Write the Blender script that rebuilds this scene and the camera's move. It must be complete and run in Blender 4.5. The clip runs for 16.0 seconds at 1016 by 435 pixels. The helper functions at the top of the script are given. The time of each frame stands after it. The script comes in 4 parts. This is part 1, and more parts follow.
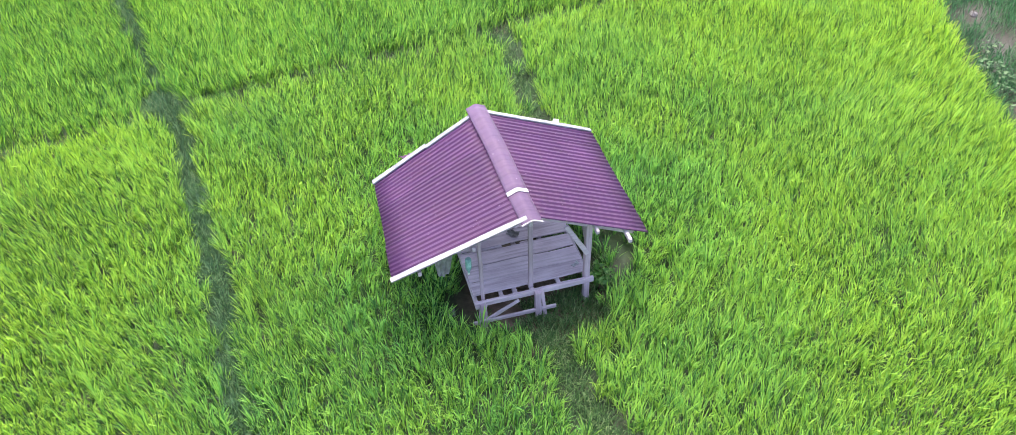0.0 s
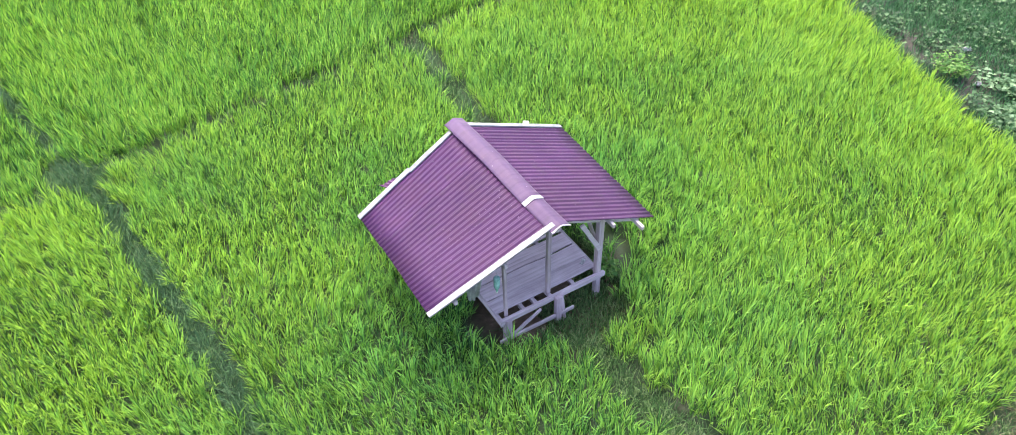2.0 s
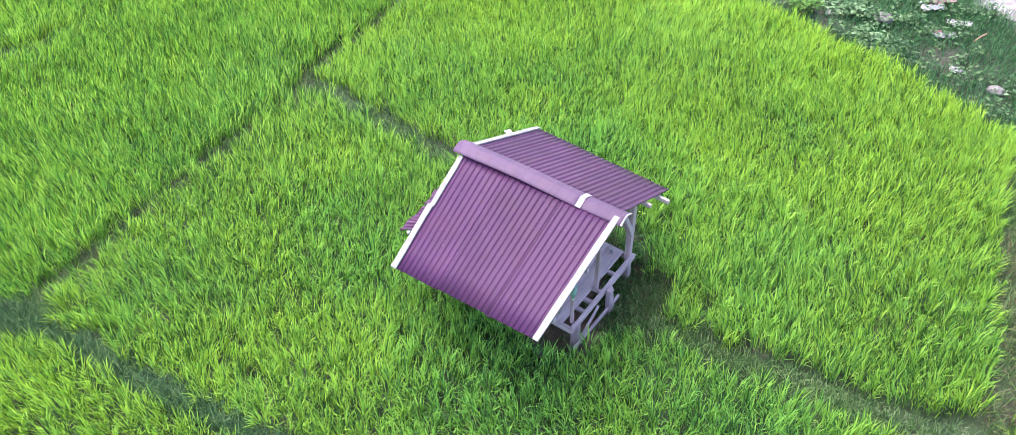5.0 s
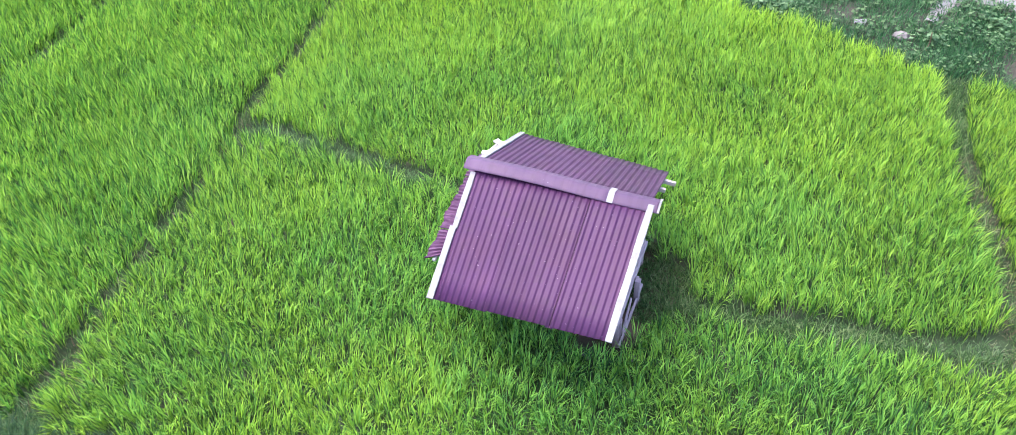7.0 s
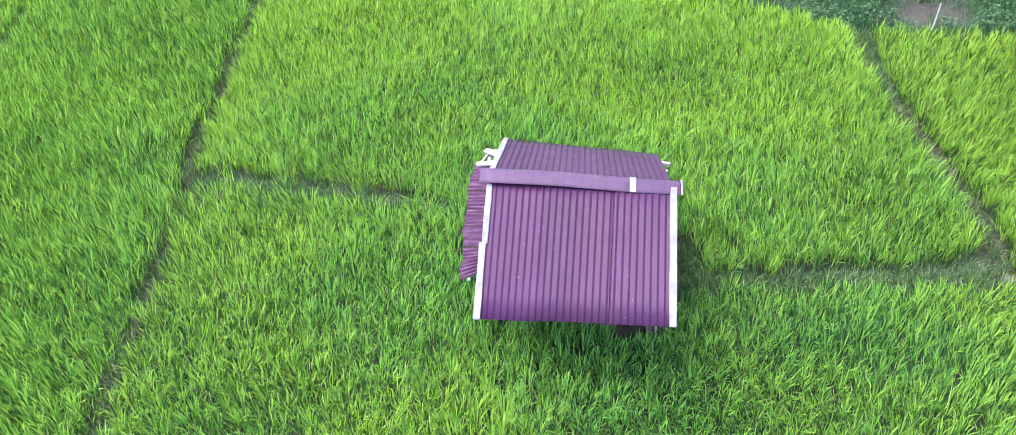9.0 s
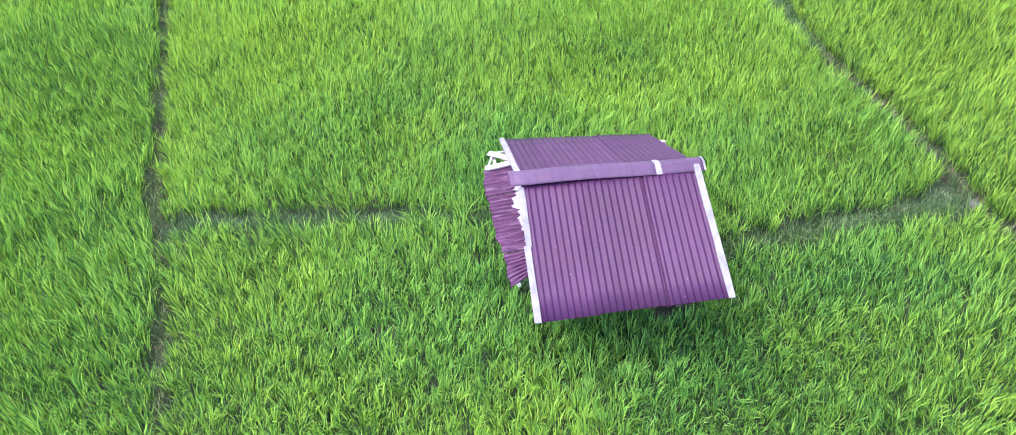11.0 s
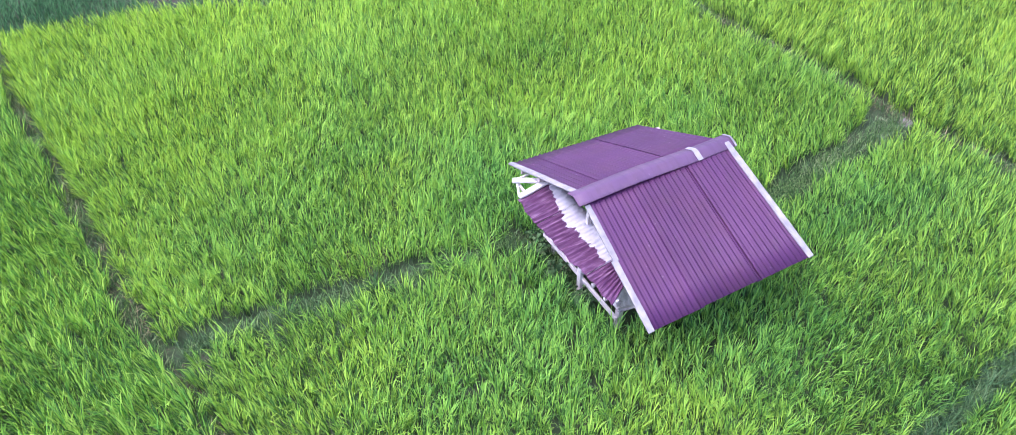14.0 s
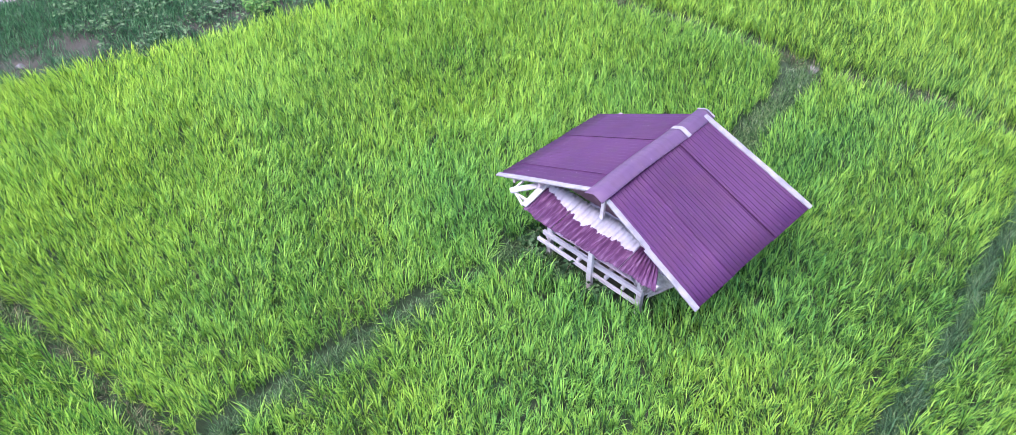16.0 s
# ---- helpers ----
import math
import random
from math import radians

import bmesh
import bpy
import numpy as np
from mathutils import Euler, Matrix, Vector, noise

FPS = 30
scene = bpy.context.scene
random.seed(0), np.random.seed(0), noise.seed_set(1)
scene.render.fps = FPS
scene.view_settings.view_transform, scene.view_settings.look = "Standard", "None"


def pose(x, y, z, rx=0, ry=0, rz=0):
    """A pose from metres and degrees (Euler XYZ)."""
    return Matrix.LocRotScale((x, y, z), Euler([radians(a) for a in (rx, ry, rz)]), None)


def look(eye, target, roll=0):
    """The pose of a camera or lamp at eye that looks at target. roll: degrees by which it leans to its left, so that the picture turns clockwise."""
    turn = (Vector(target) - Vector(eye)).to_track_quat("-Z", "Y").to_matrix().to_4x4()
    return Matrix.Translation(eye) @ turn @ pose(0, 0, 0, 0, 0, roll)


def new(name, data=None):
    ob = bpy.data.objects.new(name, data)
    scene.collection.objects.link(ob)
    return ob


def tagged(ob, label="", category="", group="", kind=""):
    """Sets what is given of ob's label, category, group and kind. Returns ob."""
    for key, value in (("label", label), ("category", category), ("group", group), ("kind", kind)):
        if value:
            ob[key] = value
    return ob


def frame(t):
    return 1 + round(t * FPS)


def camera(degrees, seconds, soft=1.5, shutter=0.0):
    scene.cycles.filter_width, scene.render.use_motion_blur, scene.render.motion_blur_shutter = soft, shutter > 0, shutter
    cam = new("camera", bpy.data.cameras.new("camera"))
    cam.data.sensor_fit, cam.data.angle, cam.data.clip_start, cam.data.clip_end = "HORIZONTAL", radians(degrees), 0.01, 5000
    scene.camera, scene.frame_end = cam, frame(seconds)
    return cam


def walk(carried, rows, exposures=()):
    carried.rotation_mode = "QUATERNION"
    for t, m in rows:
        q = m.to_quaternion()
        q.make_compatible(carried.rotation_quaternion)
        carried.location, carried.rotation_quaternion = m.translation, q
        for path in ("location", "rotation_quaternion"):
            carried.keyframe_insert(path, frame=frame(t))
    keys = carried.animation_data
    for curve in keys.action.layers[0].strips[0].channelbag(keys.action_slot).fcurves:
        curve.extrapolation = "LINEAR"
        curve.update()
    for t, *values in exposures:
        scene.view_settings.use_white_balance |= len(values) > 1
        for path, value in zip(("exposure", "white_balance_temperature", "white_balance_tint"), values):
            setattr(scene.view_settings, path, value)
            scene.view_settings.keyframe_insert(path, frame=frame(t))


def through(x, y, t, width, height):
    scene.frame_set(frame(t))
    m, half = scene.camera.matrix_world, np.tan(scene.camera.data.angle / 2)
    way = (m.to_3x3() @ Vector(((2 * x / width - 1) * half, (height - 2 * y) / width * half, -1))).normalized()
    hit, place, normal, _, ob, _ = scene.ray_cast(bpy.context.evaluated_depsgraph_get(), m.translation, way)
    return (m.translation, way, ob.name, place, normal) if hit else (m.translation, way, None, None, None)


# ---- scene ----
cam = camera(59.74, 16.0, soft=0.7)
PATH = [
    (0, (-3.192, -10.356, 10.829), (-2.756, -8.941, 9.485), -0.4),
    (0.5, (-3.882, -9.974, 10.86), (-3.335, -8.603, 9.511), -0.1),
    (1, (-4.504, -9.58, 10.791), (-3.861, -8.253, 9.44), -0.1),
    (1.5, (-5.131, -9.161, 10.725), (-4.401, -7.876, 9.378), 0.0),
    (2, (-5.722, -8.678, 10.716), (-4.911, -7.444, 9.367), 0.1),
    (2.5, (-6.319, -8.159, 10.731), (-5.429, -6.981, 9.382), 0.2),
    (3, (-6.901, -7.639, 10.763), (-5.932, -6.522, 9.416), 0.3),
    (3.5, (-7.431, -7.131, 10.777), (-6.39, -6.079, 9.432), 0.4),
    (4, (-7.952, -6.566, 10.692), (-6.84, -5.583, 9.352), 0.6),
    (4.2, (-8.144, -6.328, 10.68), (-7.006, -5.374, 9.34), 0.6),
    (6.3, (-9.491, -3.66, 10.262), (-8.128, -3.017, 8.947), -0.3),
    (6.5, (-9.589, -3.389, 10.261), (-8.211, -2.781, 8.945), -0.2),
    (7, (-9.792, -2.772, 10.287), (-8.377, -2.245, 8.975), -0.7),
    (7.5, (-9.963, -2.1, 10.304), (-8.519, -1.659, 8.992), -0.9),
    (8, (-10.095, -1.452, 10.298), (-8.626, -1.094, 8.988), -1.2),
    (8.5, (-10.174, -0.816, 10.294), (-8.687, -0.544, 8.985), -1.6),
    (8.7, (-10.204, -0.528, 10.293), (-8.711, -0.295, 8.982), -1.6),
    (10.8, (-9.975, 2.517, 10.499), (-8.506, 2.355, 9.151), -0.8),
    (11, (-9.919, 2.807, 10.509), (-8.454, 2.611, 9.162), -0.8),
    (11.5, (-9.737, 3.506, 10.525), (-8.286, 3.223, 9.178), -0.9),
    (12, (-9.486, 4.205, 10.516), (-8.057, 3.829, 9.168), -1.0),
    (12.5, (-9.141, 4.895, 10.507), (-7.743, 4.429, 9.155), -1.0),
    (13, (-8.77, 5.547, 10.534), (-7.402, 4.998, 9.182), -1.0),
    (13.5, (-8.363, 6.216, 10.58), (-7.031, 5.582, 9.228), -1.0),
    (14, (-7.895, 6.916, 10.634), (-6.613, 6.195, 9.279), -0.8),
    (14.5, (-7.416, 7.571, 10.635), (-6.194, 6.756, 9.278), -0.8),
    (15, (-6.893, 8.167, 10.645), (-5.737, 7.262, 9.286), -0.7),
    (15.5, (-6.343, 8.691, 10.658), (-5.256, 7.708, 9.297), -0.7),
    (16, (-5.743, 9.133, 10.702), (-4.734, 8.077, 9.336), -0.6),
]
walk(cam, [(t, look(eye, target, roll)) for t, eye, target, roll in PATH], [(0.0, 2.26, 7000, 4), (8.0, 2.13, 6500, 4), (11.0, 2.07, 6250, 11), (13.0, 2.02, 6100, 16), (16.0, 1.97, 6000, 17)])

# ---- world and light: a bright overcast afternoon ----
world = bpy.data.worlds.new("overcast_sky")
world.use_nodes = True
scene.world = world
wn, wl = world.node_tree.nodes, world.node_tree.links
sky = wn.new("ShaderNodeTexSky")
sky.sky_type = "NISHITA"
sky.sun_disc = False
sky.sun_elevation = radians(67)
sky.sun_rotation = radians(4)
sky.dust_density = 4.0
wn["Background"].inputs[1].default_value = 0.20
wl.new(sky.outputs[0], wn["Background"].inputs[0])
sun_data = bpy.data.lights.new("sun", "SUN")
sun_data.energy = 0.85
sun_data.angle = radians(55)
sun_data.color = (1.0, 0.95, 0.9)
sun = new("sun", sun_data)
sun.matrix_world = look((0.5, 7.5, 17.5), (0, 0, 0))

# ---- materials ----


def material(name, rough=0.7, metal=0.0, spec=0.5):
    m = bpy.data.materials.new(name)
    m.use_nodes = True
    b = m.node_tree.nodes["Principled BSDF"]
    b.inputs["Roughness"].default_value = rough
    b.inputs["Metallic"].default_value = metal
    b.inputs["Specular IOR Level"].default_value = spec
    return m, m.node_tree.nodes, m.node_tree.links, b


def noise_of(nodes, links, scale, detail=4.0, vec=None, rough=0.55):
    n = nodes.new("ShaderNodeTexNoise")
    n.inputs["Scale"].default_value = scale
    n.inputs["Detail"].default_value = detail
    n.inputs["Roughness"].default_value = rough
    if vec is not None:
        links.new(vec, n.inputs["Vector"])
    return n.outputs["Fac"]


def ramp(nodes, links, fac, stops):
    r = nodes.new("ShaderNodeValToRGB")
    while len(r.color_ramp.elements) < len(stops):
        r.color_ramp.elements.new(0.5)
    for e, (p, c) in zip(r.color_ramp.elements, stops):
        e.position = p
        e.color = (*c, 1)
    links.new(fac, r.inputs[0])
    return r.outputs[0]


def mixed(nodes, links, fac, a, b, mode="MIX"):
    m = nodes.new("ShaderNodeMix")
    m.data_type = "RGBA"
    m.blend_type = mode
    for sock, v in ((m.inputs[0], fac), (m.inputs[6], a), (m.inputs[7], b)):
        if isinstance(v, float):
            sock.default_value = v
        elif isinstance(v, tuple):
            sock.default_value = (*v, 1)
        else:
            links.new(v, sock)
    return m.outputs[2]


def maths(nodes, links, op, a, b=None):
    m = nodes.new("ShaderNodeMath")
    m.operation = op
    for sock, v in zip(m.inputs, (a, b)):
        if v is None:
            continue
        if isinstance(v, (int, float)):
            sock.default_value = v
        else:
            links.new(v, sock)
    return m.outputs[0]


def bump(nodes, links, bsdf, height, strength, dist=0.01):
    n = nodes.new("ShaderNodeBump")
    n.inputs["Strength"].default_value = strength
    n.inputs["Distance"].default_value = dist
    links.new(height, n.inputs["Height"])
    links.new(n.outputs[0], bsdf.inputs["Normal"])


def stretched(nodes, links, scale):
    """World position, scaled by axis."""
    g = nodes.new("ShaderNodeNewGeometry")
    m = nodes.new("ShaderNodeMapping")
    m.inputs["Scale"].default_value = scale
    links.new(g.outputs["Position"], m.inputs["Vector"])
    return m.outputs[0]


def leaf_material(name, dark, mid, bright, dry, patch=0.35, through=0.47, rough=0.55, shift=0.0, slant=0.0, ripe=0.0):
    """Blades and leaves: colour by plant and by broad patches, light shines through."""
    m, n, l, b = material(name, rough, 0, 0.34)
    g = n.new("ShaderNodeNewGeometry")
    big = noise_of(n, l, patch, 3.0, g.outputs["Position"])
    small = noise_of(n, l, 4.5, 1.5, g.outputs["Position"])
    isl = g.outputs["Random Per Island"]
    f = maths(n, l, "ADD", maths(n, l, "MULTIPLY", big, 0.55), maths(n, l, "MULTIPLY", isl, 1.02))
    f = maths(n, l, "ADD", f, maths(n, l, "MULTIPLY", small, 0.4))
    where = n.new("ShaderNodeSeparateXYZ")
    l.new(g.outputs["Position"], where.inputs[0])
    f = maths(n, l, "ADD", f, maths(n, l, "MULTIPLY", where.outputs["X"], slant))
    f = maths(n, l, "SUBTRACT", f, 0.475 - shift)
    # dark and dry also put the shade of gaps and leaf glints into colour
    col = ramp(n, l, f, [(0.15, dark), (0.45, mid), (0.75, bright), (0.98, dry)])
    if ripe:
        # the crop turns from blue green beside the hut to yellow green further out, in patches
        away = n.new("ShaderNodeVectorMath")
        away.operation = "DISTANCE"
        away.inputs[1].default_value = (0.5, 0.0, 0.3)
        l.new(g.outputs["Position"], away.inputs[0])
        y = maths(n, l, "ADD", maths(n, l, "MULTIPLY", away.outputs["Value"], 0.075), maths(n, l, "MULTIPLY", noise_of(n, l, 0.28, 3.0, g.outputs["Position"]), 1.5))
        # its dark blue end also colours in the shade on rice beside the hut
        tint = ramp(n, l, maths(n, l, "SUBTRACT", y, 0.79), [(0.05, (0.68, 0.89, 1.10)), (0.42, (0.99, 1.0, 0.92)), (0.95, (1.17, 1.09, 0.74))])
        col = mixed(n, l, ripe, col, tint, "MULTIPLY")
    l.new(col, b.inputs["Base Color"])
    t = n.new("ShaderNodeBsdfTranslucent")
    l.new(col, t.inputs[0])
    mx = n.new("ShaderNodeMixShader")
    mx.inputs[0].default_value = through
    l.new(b.outputs[0], mx.inputs[1])
    l.new(t.outputs[0], mx.inputs[2])
    l.new(mx.outputs[0], n["Material Output"].inputs[0])
    return m


RICE = leaf_material("rice_leaf", (0.030, 0.085, 0.021), (0.185, 0.375, 0.072), (0.30, 0.48, 0.066), (0.335, 0.52, 0.09), shift=0.035, slant=0.004, ripe=0.9)
RICE_LIME = leaf_material("lime_rice_leaf", (0.030, 0.085, 0.021), (0.19, 0.375, 0.070), (0.31, 0.48, 0.064), (0.345, 0.52, 0.09), shift=-0.05, ripe=0.65)
# same colours as RICE, set a little darker for the shade beside the hut
RICE_BESIDE = leaf_material("hutside_rice_leaf", (0.030, 0.085, 0.021), (0.185, 0.375, 0.072), (0.30, 0.48, 0.066), (0.335, 0.52, 0.09), shift=0.01, ripe=0.9)
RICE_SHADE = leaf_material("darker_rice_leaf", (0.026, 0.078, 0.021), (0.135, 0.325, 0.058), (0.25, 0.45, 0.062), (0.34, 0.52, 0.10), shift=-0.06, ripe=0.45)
RICE_DEEP = leaf_material("deep_rice_leaf", (0.026, 0.078, 0.021), (0.132, 0.325, 0.056), (0.25, 0.45, 0.060), (0.34, 0.52, 0.10), shift=-0.02, ripe=0.45)
PATH_BLADE = leaf_material("path_grass_leaf", (0.07, 0.13, 0.07), (0.13, 0.21, 0.115), (0.21, 0.30, 0.17), (0.32, 0.37, 0.26), 0.9)
BUND_GRASS = leaf_material("bund_grass", (0.03, 0.075, 0.025), (0.065, 0.14, 0.045), (0.12, 0.21, 0.075), (0.22, 0.28, 0.14), 0.9)
WEED = leaf_material("weed_leaf", (0.02, 0.055, 0.022), (0.045, 0.105, 0.042), (0.085, 0.168, 0.07), (0.14, 0.22, 0.11), 0.7)
SEEDLING = leaf_material("seedling_leaf", (0.017, 0.064, 0.026), (0.034, 0.115, 0.046), (0.062, 0.172, 0.066), (0.12, 0.23, 0.11), 0.4)
TUFT = leaf_material("bank_tuft", (0.020, 0.050, 0.024), (0.042, 0.106, 0.048), (0.082, 0.172, 0.078), (0.145, 0.235, 0.115), 0.9)
STRAW = leaf_material("dry_straw", (0.05, 0.034, 0.022), (0.09, 0.066, 0.042), (0.155, 0.125, 0.08), (0.28, 0.25, 0.175), 0.9, 0.2)
PALE_LEAF = leaf_material("squash_leaf", (0.05, 0.115, 0.05), (0.095, 0.185, 0.085), (0.15, 0.25, 0.13), (0.22, 0.33, 0.19), 0.9)
BUSH = leaf_material("bright_bush_leaf", (0.04, 0.12, 0.024), (0.08, 0.20, 0.038), (0.13, 0.27, 0.055), (0.2, 0.32, 0.1), 0.9)


def ground_material():
    m, n, l, b = material("wet_mud_and_moss", 0.75, 0, 0.4)
    p = stretched(n, l, (1, 1, 1))
    a = noise_of(n, l, 0.9, 5.0, p)
    c = noise_of(n, l, 7.0, 6.0, p, 0.65)
    mud = ramp(n, l, c, [(0.3, (0.030, 0.022, 0.018)), (0.55, (0.050, 0.037, 0.031)), (0.8, (0.092, 0.071, 0.062))])
    # the dark green also holds the shade between plants and along the banks
    moss = ramp(n, l, c, [(0.3, (0.010, 0.022, 0.009)), (0.7, (0.026, 0.046, 0.019))])
    f = ramp(n, l, a, [(0.28, (0, 0, 0)), (0.42, (1, 1, 1))])
    y0 = n.new("ShaderNodeVectorMath")
    y0.operation = "DISTANCE"
    y0.inputs[1].default_value = (0.3, -0.7, 0)
    l.new(p, y0.inputs[0])
    trod = maths(n, l, "ADD", maths(n, l, "DIVIDE", y0.outputs["Value"], 3.0), maths(n, l, "MULTIPLY", a, 0.3))
    f = maths(n, l, "MULTIPLY", f, ramp(n, l, trod, [(0.52, (0, 0, 0)), (0.68, (1, 1, 1))]))
    # lightens the trodden mud, also to make up for the roof's shade on it
    mud = mixed(n, l, 1.0, mud, ramp(n, l, trod, [(0.50, (2.1, 1.8, 1.7)), (0.66, (1, 1, 1))]), "MULTIPLY")
    axes = n.new("ShaderNodeSeparateXYZ")
    l.new(p, axes.inputs[0])
    east = maths(n, l, "SUBTRACT", axes.outputs["X"], maths(n, l, "MULTIPLY", axes.outputs["Y"], 0.3))
    f = maths(n, l, "MULTIPLY", f, ramp(n, l, maths(n, l, "DIVIDE", east, 20.0), [(0.54, (1, 1, 1)), (0.56, (0.12, 0.12, 0.12))]))
    grey = ramp(n, l, maths(n, l, "DIVIDE", east, 20.0), [(0.40, (1, 1, 1)), (0.50, (0.72, 0.80, 0.86))])
    near = mixed(n, l, f, mixed(n, l, 1.0, mud, grey, "MULTIPLY"), moss)
    # far off the same fields go on as standing rice
    sep = n.new("ShaderNodeVectorMath")
    sep.operation = "LENGTH"
    l.new(p, sep.inputs[0])
    far = ramp(n, l, maths(n, l, "DIVIDE", sep.outputs["Value"], 100.0), [(0.205, (0, 0, 0)), (0.245, (1, 1, 1))])
    crop = ramp(n, l, noise_of(n, l, 0.05, 4.0, p), [(0.35, (0.10, 0.22, 0.03)), (0.65, (0.20, 0.36, 0.05))])
    l.new(mixed(n, l, far, near, crop), b.inputs["Base Color"])
    l.new(ramp(n, l, a, [(0.35, (0.7, 0.7, 0.7)), (0.6, (0.95, 0.95, 0.95))]), b.inputs["Roughness"])
    bump(n, l, b, c, 0.6, 0.03)
    return m


def roof_material(name, base, light, dull, rough=0.42):
    m, n, l, b = material(name, rough, 0.0, 0.16)
    p = stretched(n, l, (1, 1, 1))
    run = stretched(n, l, (0.7, 6.0, 0.7))
    a = noise_of(n, l, 1.3, 4.0, p)
    s = noise_of(n, l, 3.0, 5.0, run)
    g = noise_of(n, l, 60.0, 3.0, p)
    col = mixed(n, l, ramp(n, l, a, [(0.35, (0, 0, 0)), (0.7, (1, 1, 1))]), base, light)
    col = mixed(n, l, ramp(n, l, s, [(0.5, (0, 0, 0)), (0.75, (0.7, 0.7, 0.7))]), col, dull)
    wear = noise_of(n, l, 4.5, 6.0, p, 0.7)
    col = mixed(n, l, ramp(n, l, wear, [(0.52, (0, 0, 0)), (0.72, (0.55, 0.55, 0.55))]), col, tuple(0.72 * c + 0.012 for c in dull))
    warm = ramp(n, l, noise_of(n, l, 1.7, 7.0, p, 0.68), [(0.48, (0, 0, 0)), (0.66, (0.42, 0.42, 0.42))])
    col = mixed(n, l, warm, col, (1.25 * base[0], 1.25 * base[1] + 0.002, 0.88 * base[2]))
    spots = ramp(n, l, noise_of(n, l, 30.0, 0.0, p), [(0.82, (0, 0, 0)), (0.86, (0.4, 0.4, 0.4))])
    col = mixed(n, l, spots, col, (0.26, 0.21, 0.27))
    o = n.new("ShaderNodeObjectInfo")
    tone = maths(n, l, "ADD", maths(n, l, "MULTIPLY", o.outputs["Random"], 0.22), 0.89)
    h = n.new("ShaderNodeHueSaturation")
    l.new(tone, h.inputs["Value"])
    l.new(col, h.inputs["Color"])
    l.new(h.outputs[0], b.inputs["Base Color"])
    l.new(maths(n, l, "ADD", maths(n, l, "MULTIPLY", s, 0.3), rough - 0.12), b.inputs["Roughness"])
    bump(n, l, b, g, 0.12, 0.004)
    return m


def wood_material(name, dark, light, axis, rough=0.85):
    m, n, l, b = material(name, rough, 0, 0.25)
    sc = {"x": (1.2, 22, 22), "y": (22, 1.2, 22), "z": (22, 22, 1.2)}[axis]
    s = noise_of(n, l, 1.0, 6.0, stretched(n, l, sc), 0.65)
    a = noise_of(n, l, 2.2, 4.0, stretched(n, l, (1, 1, 1)))
    f = maths(n, l, "ADD", maths(n, l, "MULTIPLY", s, 0.7), maths(n, l, "MULTIPLY", a, 0.4))
    col = ramp(n, l, f, [(0.36, dark), (0.72, light)])
    o = n.new("ShaderNodeObjectInfo")
    h = n.new("ShaderNodeHueSaturation")
    l.new(maths(n, l, "ADD", maths(n, l, "MULTIPLY", o.outputs["Random"], 0.24), 0.88), h.inputs["Value"])
    l.new(col, h.inputs["Color"])
    l.new(h.outputs[0], b.inputs["Base Color"])
    bump(n, l, b, s, 0.5, 0.006)
    return m


def plain_material(name, a, c, scale=6.0, rough=0.6, spec=0.4):
    m, n, l, b = material(name, rough, 0, spec)
    f = noise_of(n, l, scale, 5.0, stretched(n, l, (1, 1, 1)))
    l.new(ramp(n, l, f, [(0.35, a), (0.65, c)]), b.inputs["Base Color"])
    bump(n, l, b, f, 0.2, 0.01)
    return m


GROUND = ground_material()
ROOF = roof_material("purple_painted_metal", (0.0405, 0.0120, 0.0525), (0.053, 0.0174, 0.065), (0.045, 0.0156, 0.047), 0.46)
CAP = roof_material("lavender_ridge_metal", (0.064, 0.036, 0.082), (0.080, 0.046, 0.098), (0.055, 0.030, 0.068), 0.5)
TRIM = plain_material("white_painted_board", (0.130, 0.122, 0.147), (0.212, 0.198, 0.236), 7.0, 0.55)
WOOD_X = wood_material("weathered_plank", (0.215, 0.165, 0.210), (0.42, 0.335, 0.41), "x")
WOOD_Y = wood_material("weathered_beam", (0.20, 0.155, 0.19), (0.37, 0.305, 0.36), "y")
WOOD_Z = wood_material("weathered_post", (0.19, 0.135, 0.180), (0.36, 0.275, 0.345), "z")
PALE_WOOD = wood_material("pale_timber", (0.28, 0.255, 0.29), (0.44, 0.405, 0.455), "x")
PIPE = plain_material("white_plastic", (0.36, 0.36, 0.38), (0.46, 0.46, 0.46), 9.0, 0.35)
SACK = plain_material("dirty_white_sack", (0.19, 0.18, 0.205), (0.31, 0.295, 0.33), 11.0, 0.7)
TEAL = plain_material("teal_plastic", (0.10, 0.20, 0.21), (0.22, 0.36, 0.37), 14.0, 0.25)
CONCRETE = plain_material("pale_gravel", (0.12, 0.095, 0.11), (0.22, 0.205, 0.235), 5.0, 0.85)
PINK = plain_material("faded_pink_cloth", (0.15, 0.075, 0.095), (0.22, 0.125, 0.15), 9.0, 0.8)
STONE = plain_material("grey_stone", (0.075, 0.066, 0.072), (0.16, 0.142, 0.155), 9.0, 0.85)
BARK = plain_material("brown_stem", (0.14, 0.09, 0.06), (0.26, 0.18, 0.12), 20.0, 0.8)


